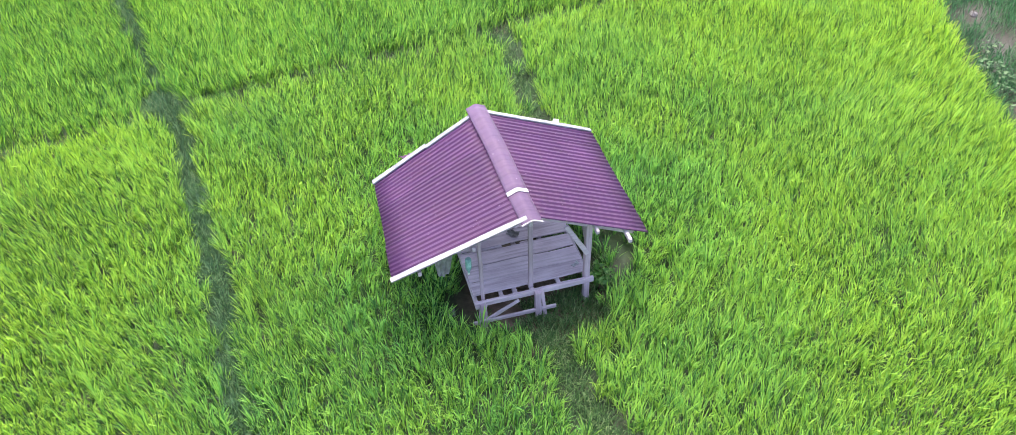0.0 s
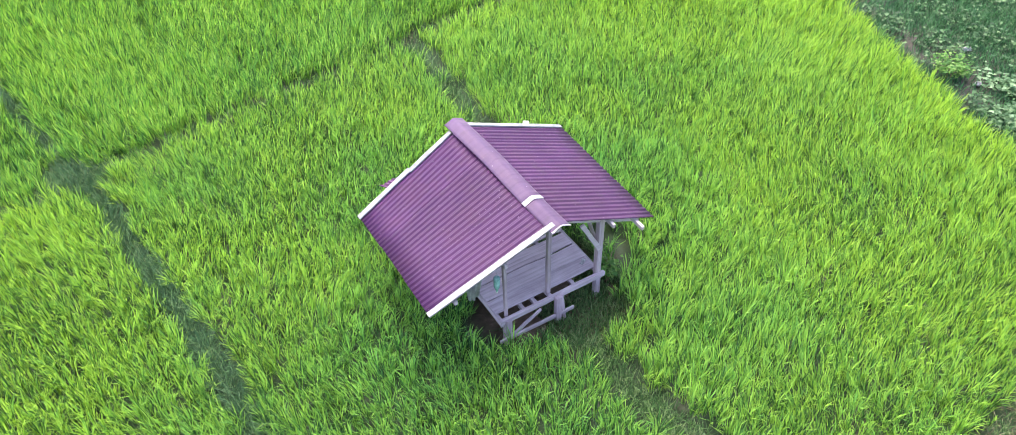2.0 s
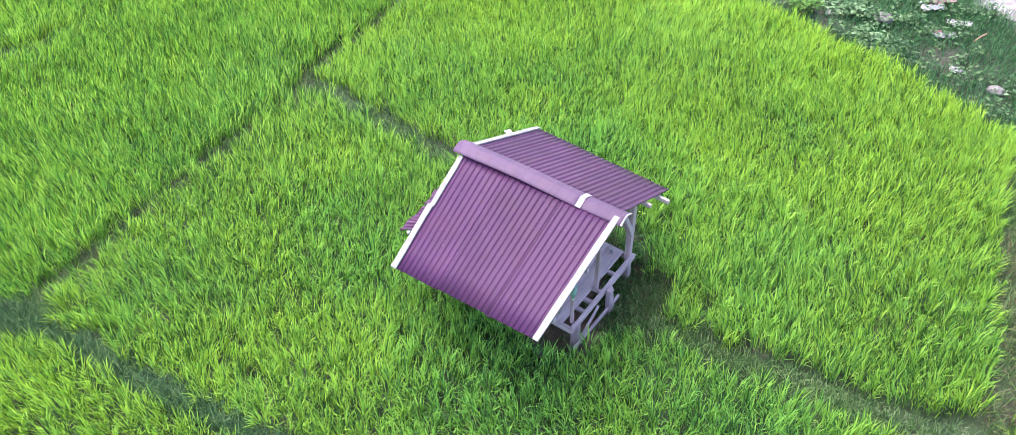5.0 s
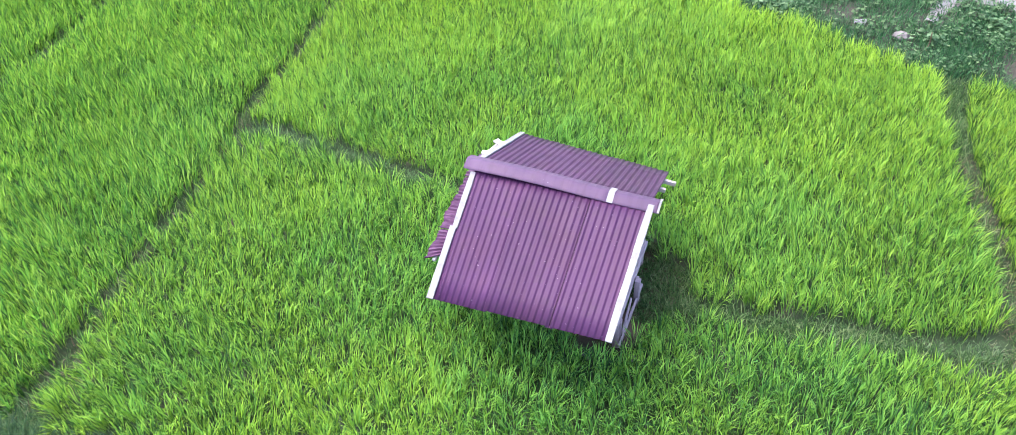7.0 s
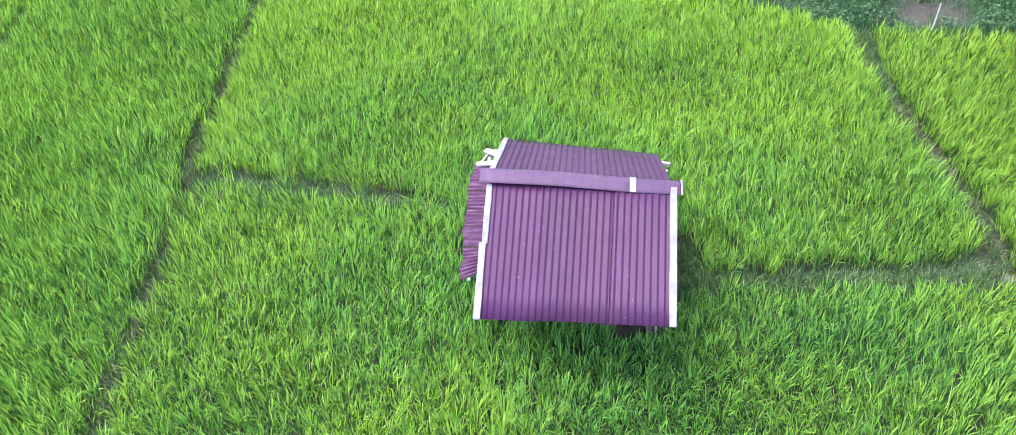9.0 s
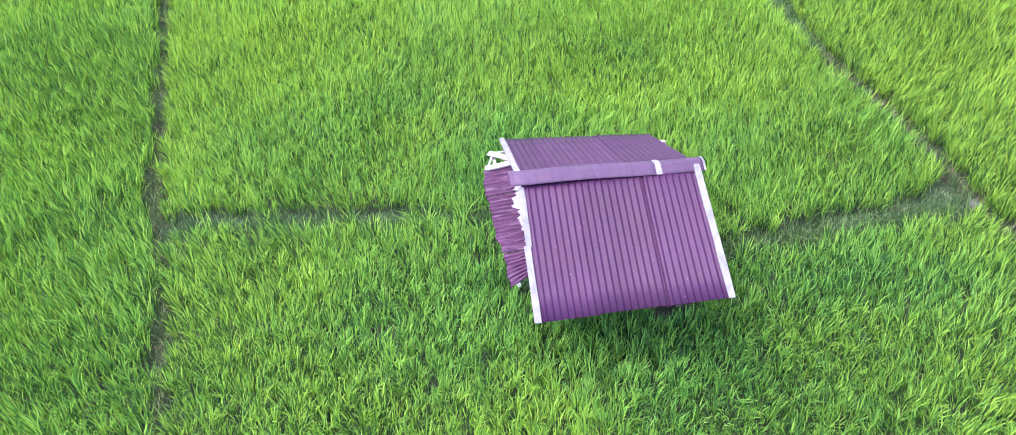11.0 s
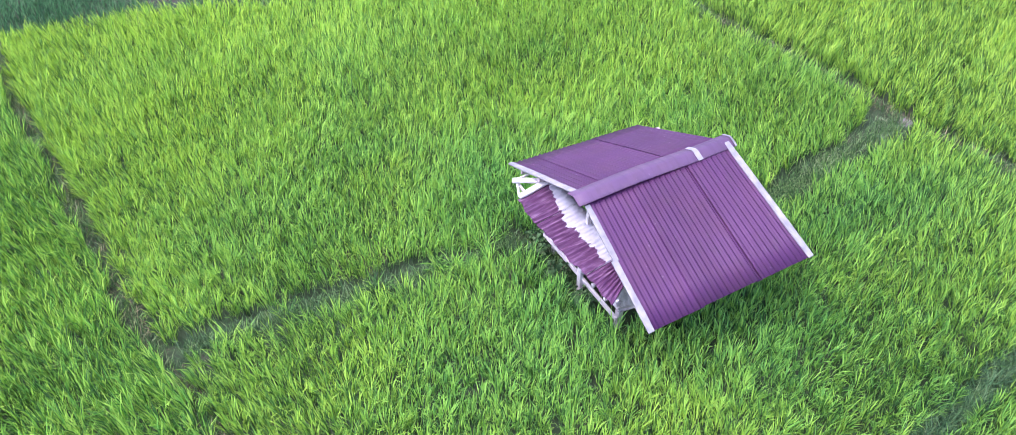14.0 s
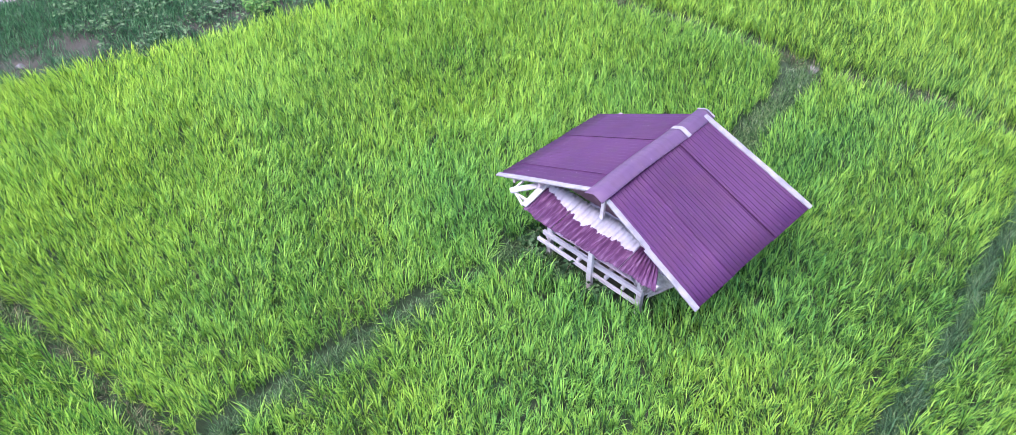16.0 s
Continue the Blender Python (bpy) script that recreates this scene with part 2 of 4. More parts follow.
def awning_material():
    """Old sheet: bare pale metal at the top, purple paint below a ragged line."""
    m, n, l, b = material("peeled_purple_sheet", 0.65, 0, 0.2)
    t = n.new("ShaderNodeTexCoord")
    sep = n.new("ShaderNodeSeparateXYZ")
    l.new(t.outputs["UV"], sep.inputs[0])
    mp = n.new("ShaderNodeMapping")
    mp.inputs["Scale"].default_value = (34, 0.9, 1)
    l.new(t.outputs["UV"], mp.inputs["Vector"])
    mp2 = n.new("ShaderNodeMapping")
    mp2.inputs["Scale"].default_value = (4, 1.0, 1)
    l.new(t.outputs["UV"], mp2.inputs["Vector"])
    rag = noise_of(n, l, 1.0, 3.0, mp.outputs[0])
    slow = noise_of(n, l, 1.0, 2.0, mp2.outputs[0])
    edge = maths(n, l, "ADD", sep.outputs["Y"], maths(n, l, "MULTIPLY", rag, 0.34))
    edge = maths(n, l, "ADD", edge, maths(n, l, "MULTIPLY", slow, 0.5))
    end = maths(n, l, "MULTIPLY", maths(n, l, "MAXIMUM", maths(n, l, "SUBTRACT", sep.outputs["X"], 0.65), 0.0), 0.75)
    edge = maths(n, l, "ADD", edge, end)
    f = ramp(n, l, edge, [(0.87, (1, 1, 1)), (0.882, (0, 0, 0))])
    g = noise_of(n, l, 5.0, 5.0, stretched(n, l, (1, 1, 1)))
    mp3 = n.new("ShaderNodeMapping")
    mp3.inputs["Scale"].default_value = (55, 2.5, 1)
    l.new(t.outputs["UV"], mp3.inputs["Vector"])
    streak = noise_of(n, l, 1.0, 3.0, mp3.outputs[0])
    purple = ramp(n, l, streak, [(0.3, (0.030, 0.008, 0.034)), (0.5, (0.048, 0.015, 0.052)), (0.62, (0.085, 0.040, 0.092)), (0.75, (0.14, 0.09, 0.15))])
    bare = ramp(n, l, g, [(0.3, (0.23, 0.22, 0.28)), (0.7, (0.34, 0.33, 0.40))])
    l.new(mixed(n, l, f, purple, bare), b.inputs["Base Color"])
    bump(n, l, b, g, 0.3, 0.01)
    return m


AWNING = awning_material()
GABLE = plain_material("dull_rose_board", (0.075, 0.035, 0.06), (0.12, 0.06, 0.09), 8.0, 0.7)

# ---- building helpers ----


def link_mesh(name, bm, mat, parent=None, label="", smooth=False):
    me = bpy.data.meshes.new(name)
    bm.normal_update()
    bm.to_mesh(me)
    bm.free()
    me.materials.append(mat)
    if smooth:
        me.polygons.foreach_set("use_smooth", [True] * len(me.polygons))
    ob = new(name, me)
    if parent is not None:
        ob.parent = parent
    if label:
        tagged(ob, label)
    return ob


def part(name, bm, mat, parent, label="", smooth=False):
    return link_mesh(name, bm, mat, parent, label, smooth)


def bar(a, b, w, h, bev=0.006, wob=0.0, up=(0, 0, 1)):
    """A sawn timber from a to b, w across and h deep, with worn edges."""
    a, b = Vector(a), Vector(b)
    d = (b - a).normalized()
    up = Vector(up)
    if abs(d.dot(up)) > 0.95:
        up = Vector((0, 1, 0))
    s = d.cross(up).normalized()
    u = s.cross(d).normalized()
    bm = bmesh.new()
    n = 4 if wob else 1
    rings = []
    for i in range(n + 1):
        c = a.lerp(b, i / n)
        if 0 < i < n:
            c = c + s * random.uniform(-wob, wob) + u * random.uniform(-wob, wob)
        k = 1 + (random.uniform(-0.08, 0.08) if wob else 0)
        rings.append([bm.verts.new(c + s * x * w * k / 2 + u * z * h * k / 2) for x, z in ((-1, -1), (1, -1), (1, 1), (-1, 1))])
    for r, q in zip(rings, rings[1:]):
        for i in range(4):
            bm.faces.new((r[i], r[(i + 1) % 4], q[(i + 1) % 4], q[i]))
    bm.faces.new(rings[0][::-1])
    bm.faces.new(rings[-1])
    if bev:
        bmesh.ops.bevel(bm, geom=list(bm.edges), offset=bev, segments=1, affect="EDGES", clamp_overlap=True)
    bmesh.ops.recalc_face_normals(bm, faces=bm.faces)
    return bm


def tube(points, r, sides=8, taper=1.0):
    bm = bmesh.new()
    pts = [Vector(p) for p in points]
    rings = []
    for i, p in enumerate(pts):
        d = (pts[min(i + 1, len(pts) - 1)] - pts[max(i - 1, 0)]).normalized()
        s = d.cross(Vector((0.31, 0.2, 0.93))).normalized()
        u = s.cross(d)
        k = r * (1 + (taper - 1) * i / max(1, len(pts) - 1))
        rings.append([bm.verts.new(p + (s * math.cos(6.2832 * j / sides) + u * math.sin(6.2832 * j / sides)) * k) for j in range(sides)])
    for a, b in zip(rings, rings[1:]):
        for j in range(sides):
            bm.faces.new((a[j], a[(j + 1) % sides], b[(j + 1) % sides], b[j]))
    bm.faces.new(rings[0][::-1])
    bm.faces.new(rings[-1])
    bmesh.ops.recalc_face_normals(bm, faces=bm.faces)
    return bm


def sheet(top_a, top_b, low_a, low_b, waves, amp=0.0105, thick=0.005, rows=4, ragged=0.0, u0=0.0, u1=1.0, v0=0.0, sag=0.0, phase=0.0):
    """A corrugated sheet between four corners; the waves run from the top edge to the low edge. UV: across, down."""
    top_a, top_b, low_a, low_b = (Vector(p) for p in (top_a, top_b, low_a, low_b))
    nrm = (top_b - top_a).cross(low_a - top_a).normalized()
    if nrm.z < 0:
        nrm = -nrm
    cols = max(6, int(waves * 12))
    lobe = random.uniform(0, 90)
    rag = [ragged * (0.7 + 1.3 * noise.noise((i / cols * waves * 0.55, lobe, 0.5)) + random.uniform(-0.35, 0.35)) for i in range(cols + 1)]
    bm = bmesh.new()
    uv = bm.loops.layers.uv.new("UVMap")
    grid, uvs = {}, {}
    for side in (0, 1):
        for j in range(rows + 1):
            for i in range(cols + 1):
                u, v = i / cols, j / rows
                e = v + (rag[i] if j == rows else 0)
                p = top_a.lerp(top_b, u).lerp(low_a.lerp(low_b, u), e)
                p = p + nrm * (amp * (math.sin(6.2832 * (waves * u + phase)) + 0.38 * math.sin(12.5664 * (waves * u + phase))) - side * thick - sag * math.sin(math.pi * v))
                grid[side, j, i] = bm.verts.new(p)
                uvs[grid[side, j, i]] = (u0 + (u1 - u0) * u, v + v0)
    for j in range(rows):
        for i in range(cols):
            for side in (0, 1):
                q = [grid[side, j, i], grid[side, j, i + 1], grid[side, j + 1, i + 1], grid[side, j + 1, i]]
                bm.faces.new(q if side else q[::-1])
    for i in range(cols):
        bm.faces.new((grid[0, 0, i], grid[0, 0, i + 1], grid[1, 0, i + 1], grid[1, 0, i]))
        bm.faces.new((grid[0, rows, i + 1], grid[0, rows, i], grid[1, rows, i], grid[1, rows, i + 1]))
    for j in range(rows):
        bm.faces.new((grid[0, j + 1, 0], grid[0, j, 0], grid[1, j, 0], grid[1, j + 1, 0]))
        bm.faces.new((grid[0, j, cols], grid[0, j + 1, cols], grid[1, j + 1, cols], grid[1, j, cols]))
    bmesh.ops.recalc_face_normals(bm, faces=bm.faces)
    for f in bm.faces:
        for lp in f.loops:
            lp[uv].uv = uvs[lp.vert]
    return bm


# ---- the plan of the fields: banks between plots, as lines on the ground ----
BANK_WEST = [(-8.6, 21), (-6.36, 10.95), (-5.92, 8.6), (-5.54, 6.6), (-5.25, 5.0), (-5.12, 3.7), (-4.97, 2.2), (-4.85, 1.0), (-4.76, -0.2), (-4.73, -1.9), (-4.53, -3.3), (-4.5, -4.6), (-4.2, -7.2), (-3.7, -15)]
BANK_NORTH = [(-19, 4.4), (-8.6, 5.7), (-7.5, 5.79), (-6.51, 5.95), (-4.9, 6.33), (-3.9, 6.45), (-2.9, 6.6), (-2.1, 6.75), (-0.9, 6.85), (0.3, 6.98), (1.4, 7.15), (2.3, 7.42), (3.5, 7.6), (5.2, 7.7), (6.0, 7.82), (7.7, 8.03), (9.8, 8.27), (10.9, 8.38), (13.4, 8.5), (23, 8.9)]
BANK_SOUTH = [(-13.4, -6.9), (-6, -7.3), (-3.45, -7.45), (-2.6, -7.52), (-1.3, -7.4), (0.1, -6.95), (1.35, -6.85), (2.1, -6.88), (2.9, -6.7), (4.6, -6.4), (5.8, -6.2), (7.35, -6.08), (8.9, -6.04), (11.3, -6.0), (23, -5.4)]
PATH_NORTH = [(2.0, 7.1), (1.98, 6.1), (1.88, 5.0), (1.7, 3.95), (1.57, 2.8), (1.46, 1.4)]
PATH_SOUTH = [(0.05, -1.4), (0.1, -2.4), (0.18, -3.2), (0.3, -4.3), (0.4, -5.4), (0.55, -6.4), (0.6, -6.85)]
YARD_EAST = [(1.0, -1.3), (1.75, -0.95), (1.9, -0.5), (1.85, -0.1)]
BANK_FAR = [(-1.3, 21), (-0.9, 13.3), (2.8, 12.95), (4.9, 13.3), (6.7, 13.5), (12.3, 13.9), (23, 14.6)]
VERGE = [(8.2, -15.4), (8.35, -7.5), (8.45, -6.2), (8.75, -5.1), (9.3, -4.0), (9.9, -2.7), (10.35, -1.2), (10.75, 0.1), (11.1, 1.2), (11.5, 2.3), (12.0, 3.6), (12.6, 5.0), (13.0, 7.0), (13.3, 8.6), (15, 13.4), (16.2, 21)]
PATH_LOW = [(0.3, -4.2), (0.57, -6.7)]
BANK_END = [(7.6, -6.1), (9.2, -6.0)]
CROSSING_SOUTH = [(0.55, -6.35), (0.75, -6.7)]
CROSSING_WEST = [(-5.7, 6.5), (-5.35, 5.95)]
BANKS = [(BANK_WEST[:9], 0.16), (BANK_WEST[8:], 0.12), (BANK_NORTH, 0.10), (BANK_SOUTH, 0.17), (PATH_NORTH, 0.24), (PATH_SOUTH, 0.25), (PATH_LOW, 0.31), (YARD_EAST, 0.15), (BANK_FAR, 0.12), (BANK_END, 0.33), (CROSSING_SOUTH, 0.42), (CROSSING_WEST, 0.40)]
FIELD = -0.14


def to_line(x, y, line):
    """Distance of many points to a line."""
    best = np.full(x.shape, 1e9)
    for (ax, ay), (bx, by) in zip(line, line[1:]):
        dx, dy = bx - ax, by - ay
        k = np.clip(((x - ax) * dx + (y - ay) * dy) / (dx * dx + dy * dy), 0, 1)
        best = np.minimum(best, np.hypot(x - ax - k * dx, y - ay - k * dy))
    return best


def x_of(line, y):
    a = np.array(sorted(line, key=lambda p: p[1]))
    return np.interp(y, a[:, 1], a[:, 0])


def y_of(line, x):
    a = np.array(sorted(line))
    return np.interp(x, a[:, 0], a[:, 1])


def wobble(x, y, s=1.0):
    return 0.5 * np.sin(1.9 * x * s + 0.7 * np.sin(2.3 * y * s)) + 0.35 * np.sin(3.7 * y * s + 1.1 * np.sin(2.9 * x * s)) + 0.25 * np.sin(7.3 * (x + 0.6 * y) * s)


def yard(x, y):
    """Below 1 inside the trodden mud round the hut."""
    south_end = np.hypot((x - 0.22) / 1.28, (y + 0.55) / 1.25)
    south_end = np.minimum(south_end, np.hypot((x + 1.0) / 0.38, (y + 0.95) / 0.40))
    south_end = np.minimum(south_end, np.hypot((x - 0.66) / 0.52, (y + 1.65) / 0.45))
    north_end = np.hypot((x - 0.25) / 1.35, (y - 0.95) / 0.55)
    return np.minimum(south_end, north_end) + 0.07 * wobble(x, y, 1.6)


def bank_gap(x, y):
    """Distance past the nearest bank's edge, negative on the bank."""
    d = np.full(x.shape, 1e9)
    for line, half in BANKS:
        d = np.minimum(d, to_line(x, y, line) - half)
    return d + 0.07 * wobble(x, y)


def ground_height(x, y):
    d = bank_gap(x, y)
    h = FIELD * np.clip(d / 0.22 + 0.35, 0, 1)
    k = np.clip((yard(x, y) - 0.95) / 0.2, 0, 1)
    h = h * k + -0.15 * (1 - k)
    v = np.clip((x - x_of(VERGE, y)) / 0.4, 0, 1)
    h = h * (1 - v) + -0.02 * v
    return h + 0.012 * wobble(x, y, 2.0)


def build_ground():
    fine = np.arange(-13, 21.01, 0.17)
    xs = np.r_[-900, -300, -100, -45, -25, fine, 26, 45, 100, 300, 900]
    fine = np.arange(-14.5, 19.01, 0.17)
    ys = np.r_[-900, -300, -100, -45, -25, fine, 25, 45, 100, 300, 900]
    gx, gy = np.meshgrid(xs, ys)
    gz = ground_height(gx, gy)
    co = np.stack([gx.ravel(), gy.ravel(), gz.ravel()], 1)
    w, h = len(xs), len(ys)
    i = (np.arange(h - 1)[:, None] * w + np.arange(w - 1)[None]).ravel()
    quads = np.stack([i, i + 1, i + w + 1, i + w], 1)
    ob = raw_mesh("ground", co, quads, GROUND)
    ob.data.polygons.foreach_set("use_smooth", [True] * len(quads))
    return tagged(ob, "damp brown mud ground with mossy banks between plots", "ground", kind="structure")


def raw_mesh(name, co, faces, mat):
    me = bpy.data.meshes.new(name)
    n, k = faces.shape
    me.vertices.add(len(co))
    me.vertices.foreach_set("co", co.astype(np.float32).ravel())
    me.loops.add(n * k)
    me.loops.foreach_set("vertex_index", faces.astype(np.int32).ravel())
    me.polygons.add(n)
    me.polygons.foreach_set("loop_start", np.arange(0, n * k, k, dtype=np.int32))
    me.update(calc_edges=True)
    me.materials.append(mat)
    return new(name, me)


build_ground()
rng = np.random.default_rng(7)


def blades(x, y, z, length, width, lean, curl, mat, name, bend=0.5, az=None):
    """A mass of grass blades: each a folded strip, narrow at the foot, widest at its bend and pointed at the tip."""
    n = len(x)
    az = rng.uniform(0, 2 * np.pi, n) if az is None else az
    tw = az + np.pi / 2 + rng.normal(0, 0.5, n)
    out = np.stack([np.cos(az), np.sin(az), 0 * az], 1)
    side = np.stack([np.cos(tw), np.sin(tw), 0 * tw], 1) * (width / 2)[:, None]
    a1, a2 = lean, lean + curl
    base = np.stack([x, y, z], 1)
    mid = base + (out * np.sin(a1)[:, None] + np.array([0, 0, 1.0]) * np.cos(a1)[:, None]) * (length * bend)[:, None]
    tip = mid + (out * np.sin(a2)[:, None] + np.array([0, 0, 1.0]) * np.cos(a2)[:, None]) * (length * (1 - bend))[:, None]
    co = np.stack([base, mid - side, mid + side, tip], 1).reshape(-1, 3)
    o = (np.arange(n) * 4)[:, None]
    tri = np.concatenate([o + [0, 2, 1], o + [1, 2, 3]], 1).reshape(-1, 3)
    return raw_mesh(name, co, tri, mat)


def inside_view(x, y):
    """The part of the fields that the flight passes over, with a margin."""
    hull = [(-9.9, 13.4), (-4.5, 16.4), (-2.0, 17.3), (5.0, 17.2), (8.8, 16.0), (13.8, 12.0), (16.5, 9.4), (18.8, 3.5), (16.0, -3.5), (13.6, -8.0), (8.5, -12.2), (1.5, -13.8), (-1.9, -13.6), (-8.6, -1.5)]
    ok = np.ones(x.shape, bool)
    for (ax, ay), (bx, by) in zip(hull, hull[1:] + hull[:1]):
        ok &= (bx - ax) * (y - ay) - (by - ay) * (x - ax) < 0
    return ok


def rice_plot(keep, name, label, mat, step=0.166, tillers=6, leaves=6, tall=0.55, row_turn=0.1, where=None, wide=1.0):
    """Rice planted in hills: each a fountain of long narrow leaves, upright in the middle and arching at the rim."""
    lo, hi = -30, 33
    n = int((hi - lo) / step)
    u, v = np.meshgrid(np.arange(n) * step + lo, np.arange(n) * step + lo)
    u = u + rng.normal(0, 0.21 * step, u.shape)
    v = v + rng.normal(0, 0.21 * step, v.shape)
    c, s = math.cos(row_turn), math.sin(row_turn)
    x, y = (u * c - v * s).ravel(), (u * s + v * c).ravel()
    ok = (where or inside_view)(x, y) & keep(x, y)
    x, y = x[ok], y[ok]
    d = bank_gap(x, y)
    ok = (d > 0.035) & (yard(x, y) > 1.0) & (x < x_of(VERGE, y) - 0.1) & (rng.random(len(x)) > 0.005)
    x, y = x[ok], y[ok]
    size = 1 + 0.09 * wobble(x, y, 0.45) + rng.normal(0, 0.07, len(x))
    # a light breeze leans whole stretches the same way, and every hill a little its own way
    blow_x = 0.07 * wobble(x + 3.0, y, 0.3) + rng.normal(0, 0.045, len(x))
    blow_y = 0.07 * wobble(y - 5.0, x, 0.3) + rng.normal(0, 0.045, len(x))
    # each hill is a handful of tillers; the leaves of a tiller fan out the same way
    m = len(x) * tillers
    x, y, size, blow_x, blow_y = (np.repeat(w, tillers) for w in (x, y, size, blow_x, blow_y))
    az, r = rng.uniform(0, 6.2832, m), np.sqrt(rng.random(m))
    size = size * rng.uniform(0.84, 1.10, m)
    k = m * leaves
    x, y, size, blow_x, blow_y, az, r = (np.repeat(w, leaves) for w in (x, y, size, blow_x, blow_y, az, r))
    az = az + rng.normal(0, 0.55, k)
    foot = 0.50 * step * r + rng.uniform(0, 0.012, k)
    up = rng.uniform(0.08, 0.60, k)
    length = tall * size * rng.uniform(0.42, 0.70, k) * (1.08 - 0.35 * up)
    px, py = x + foot * np.cos(az), y + foot * np.sin(az)
    lean = np.abs(0.02 + 0.15 * r + rng.normal(0, 0.07, k))
    lean_x, lean_y = lean * np.cos(az) + blow_x, lean * np.sin(az) + blow_y
    lean, az = np.hypot(lean_x, lean_y), np.arctan2(lean_y, lean_x)
    curl = rng.uniform(0.15, 0.95, k) * (0.45 + 0.5 * r) + (rng.random(k) < 0.10) * rng.uniform(0.2, 0.7, k)
    z = FIELD + tall * size * up
    width = wide * rng.uniform(0.013, 0.021, k)
    ob = blades(px, py, z, length, width, lean, curl, mat, name, 0.44, az)
    return tagged(ob, label, "rice", kind="stuff")


def north(x, y):
    return y > y_of(BANK_NORTH, x)


def south(x, y):
    return y < y_of(BANK_SOUTH, x)


def west(x, y):
    return x < x_of(BANK_WEST, y)


MIDDLE = PATH_SOUTH + [(0.6, 0)] + PATH_NORTH


def left(x, y):
    return x < x_of(MIDDLE, y)


rice_plot(lambda x, y: north(x, y) & west(x, y), "rice_plot", "tall bright green rice beyond two banks", RICE_SHADE, tall=0.56, row_turn=0.2)
rice_plot(lambda x, y: north(x, y) & ~west(x, y), "rice_plot", "tall dense deep green rice behind the far bank", RICE_DEEP, tall=0.64, row_turn=0.05)
rice_plot(lambda x, y: ~north(x, y) & ~south(x, y) & west(x, y), "rice_plot", "light green rice in clumps beside a grassy bank", RICE, row_turn=-0.1)
rice_plot(lambda x, y: ~north(x, y) & ~south(x, y) & ~west(x, y) & left(x, y), "rice_plot", "bright green rice clumps beside the field hut", RICE_BESIDE, tall=0.56, row_turn=0.05)
rice_plot(lambda x, y: ~north(x, y) & ~south(x, y) & ~west(x, y) & ~left(x, y), "rice_plot", "dense lime green rice in the wide plot behind the hut", RICE, tall=0.56, row_turn=0.12)
rice_plot(lambda x, y: south(x, y), "rice_plot", "yellowish green rice beyond the near bank", RICE_LIME, tall=0.56, row_turn=0.0)


def outskirts(x, y):
    """The fields round about, which the flight does not pass over."""
    return ~inside_view(x, y) & (np.hypot(x - 3, y - 1) < 26)


rice_plot(lambda x, y: x < x_of(VERGE, y), "rice_plot", "bright green rice in the fields round about", RICE, step=0.38, tillers=6, leaves=5, row_turn=0.0, where=outskirts, wide=3.3)


def bank_grass(lines, count, name, label, mat, reach=1.0, tall=(0.10, 0.32), droop=(0.1, 0.9)):
    px, py = [], []
    for line, half in lines:
        for (ax, ay), (bx, by) in zip(line, line[1:]):
            far = math.hypot(bx - ax, by - ay)
            n = int(far * half * 2 * count)
            k, s = rng.random(n), rng.normal(0, half * 0.62 * reach, n)
            px.append(ax + (bx - ax) * k - (by - ay) / far * s)
            py.append(ay + (by - ay) * k + (bx - ax) / far * s)
    x, y = np.concatenate(px), np.concatenate(py)
    ok = inside_view(x, y) & (yard(x, y) > 0.93) & (x < x_of(VERGE, y)) & (wobble(x, y, 1.3) + rng.normal(0, 0.35, len(x)) > -0.85)
    x, y = x[ok], y[ok]
    m = len(x)
    ob = blades(x, y, ground_height(x, y) - 0.01, rng.uniform(*tall, m), rng.uniform(0.007, 0.014, m), rng.uniform(*droop, m), rng.uniform(0.1, 0.8, m), mat, name)
    return tagged(ob, label, "grass", kind="stuff")


bank_grass([(line, half * (0.5 if line in (BANK_SOUTH, PATH_NORTH) else 1.0)) for line, half in BANKS if line not in (YARD_EAST, PATH_LOW, CROSSING_SOUTH)] + [(BANK_SOUTH[10:], 0.3)], 1000, "bank_grass", "short dull green grass along the field banks", BUND_GRASS)
bank_grass([(BANK_WEST, 0.22), (CROSSING_WEST, 0.5)], 1500, "bank_tufts", "greyish green grass tufts drooping over the bank", TUFT, 0.75, (0.22, 0.50), (0.3, 1.1))
bank_grass([(PATH_LOW, 0.25), (CROSSING_SOUTH, 0.4)], 900, "path_grass", "short pale green grass on the trodden path", PATH_BLADE, 0.8, (0.05, 0.16))
bank_grass([(PATH_SOUTH[:5], 0.30)], 1700, "path_grass", "short dark green grass on the trodden path", BUND_GRASS, 0.9, (0.05, 0.15))
bank_grass([(PATH_NORTH, 0.24)], 1000, "path_grass", "short dark green grass in the wet ditch", WEED, 0.9, (0.05, 0.15))
bank_grass([(PATH_NORTH, 0.22)], 500, "ditch_grass", "drooping dark green grass over the wet ditch", WEED, 1.1, (0.18, 0.40), (0.4, 1.2))
bank_grass([(BANK_NORTH, 0.13), (BANK_SOUTH[:11], 0.24)], 330, "dry_straw", "dry straw and dead stems along the banks", STRAW, 1.0, (0.12, 0.34), (0.3, 1.3))


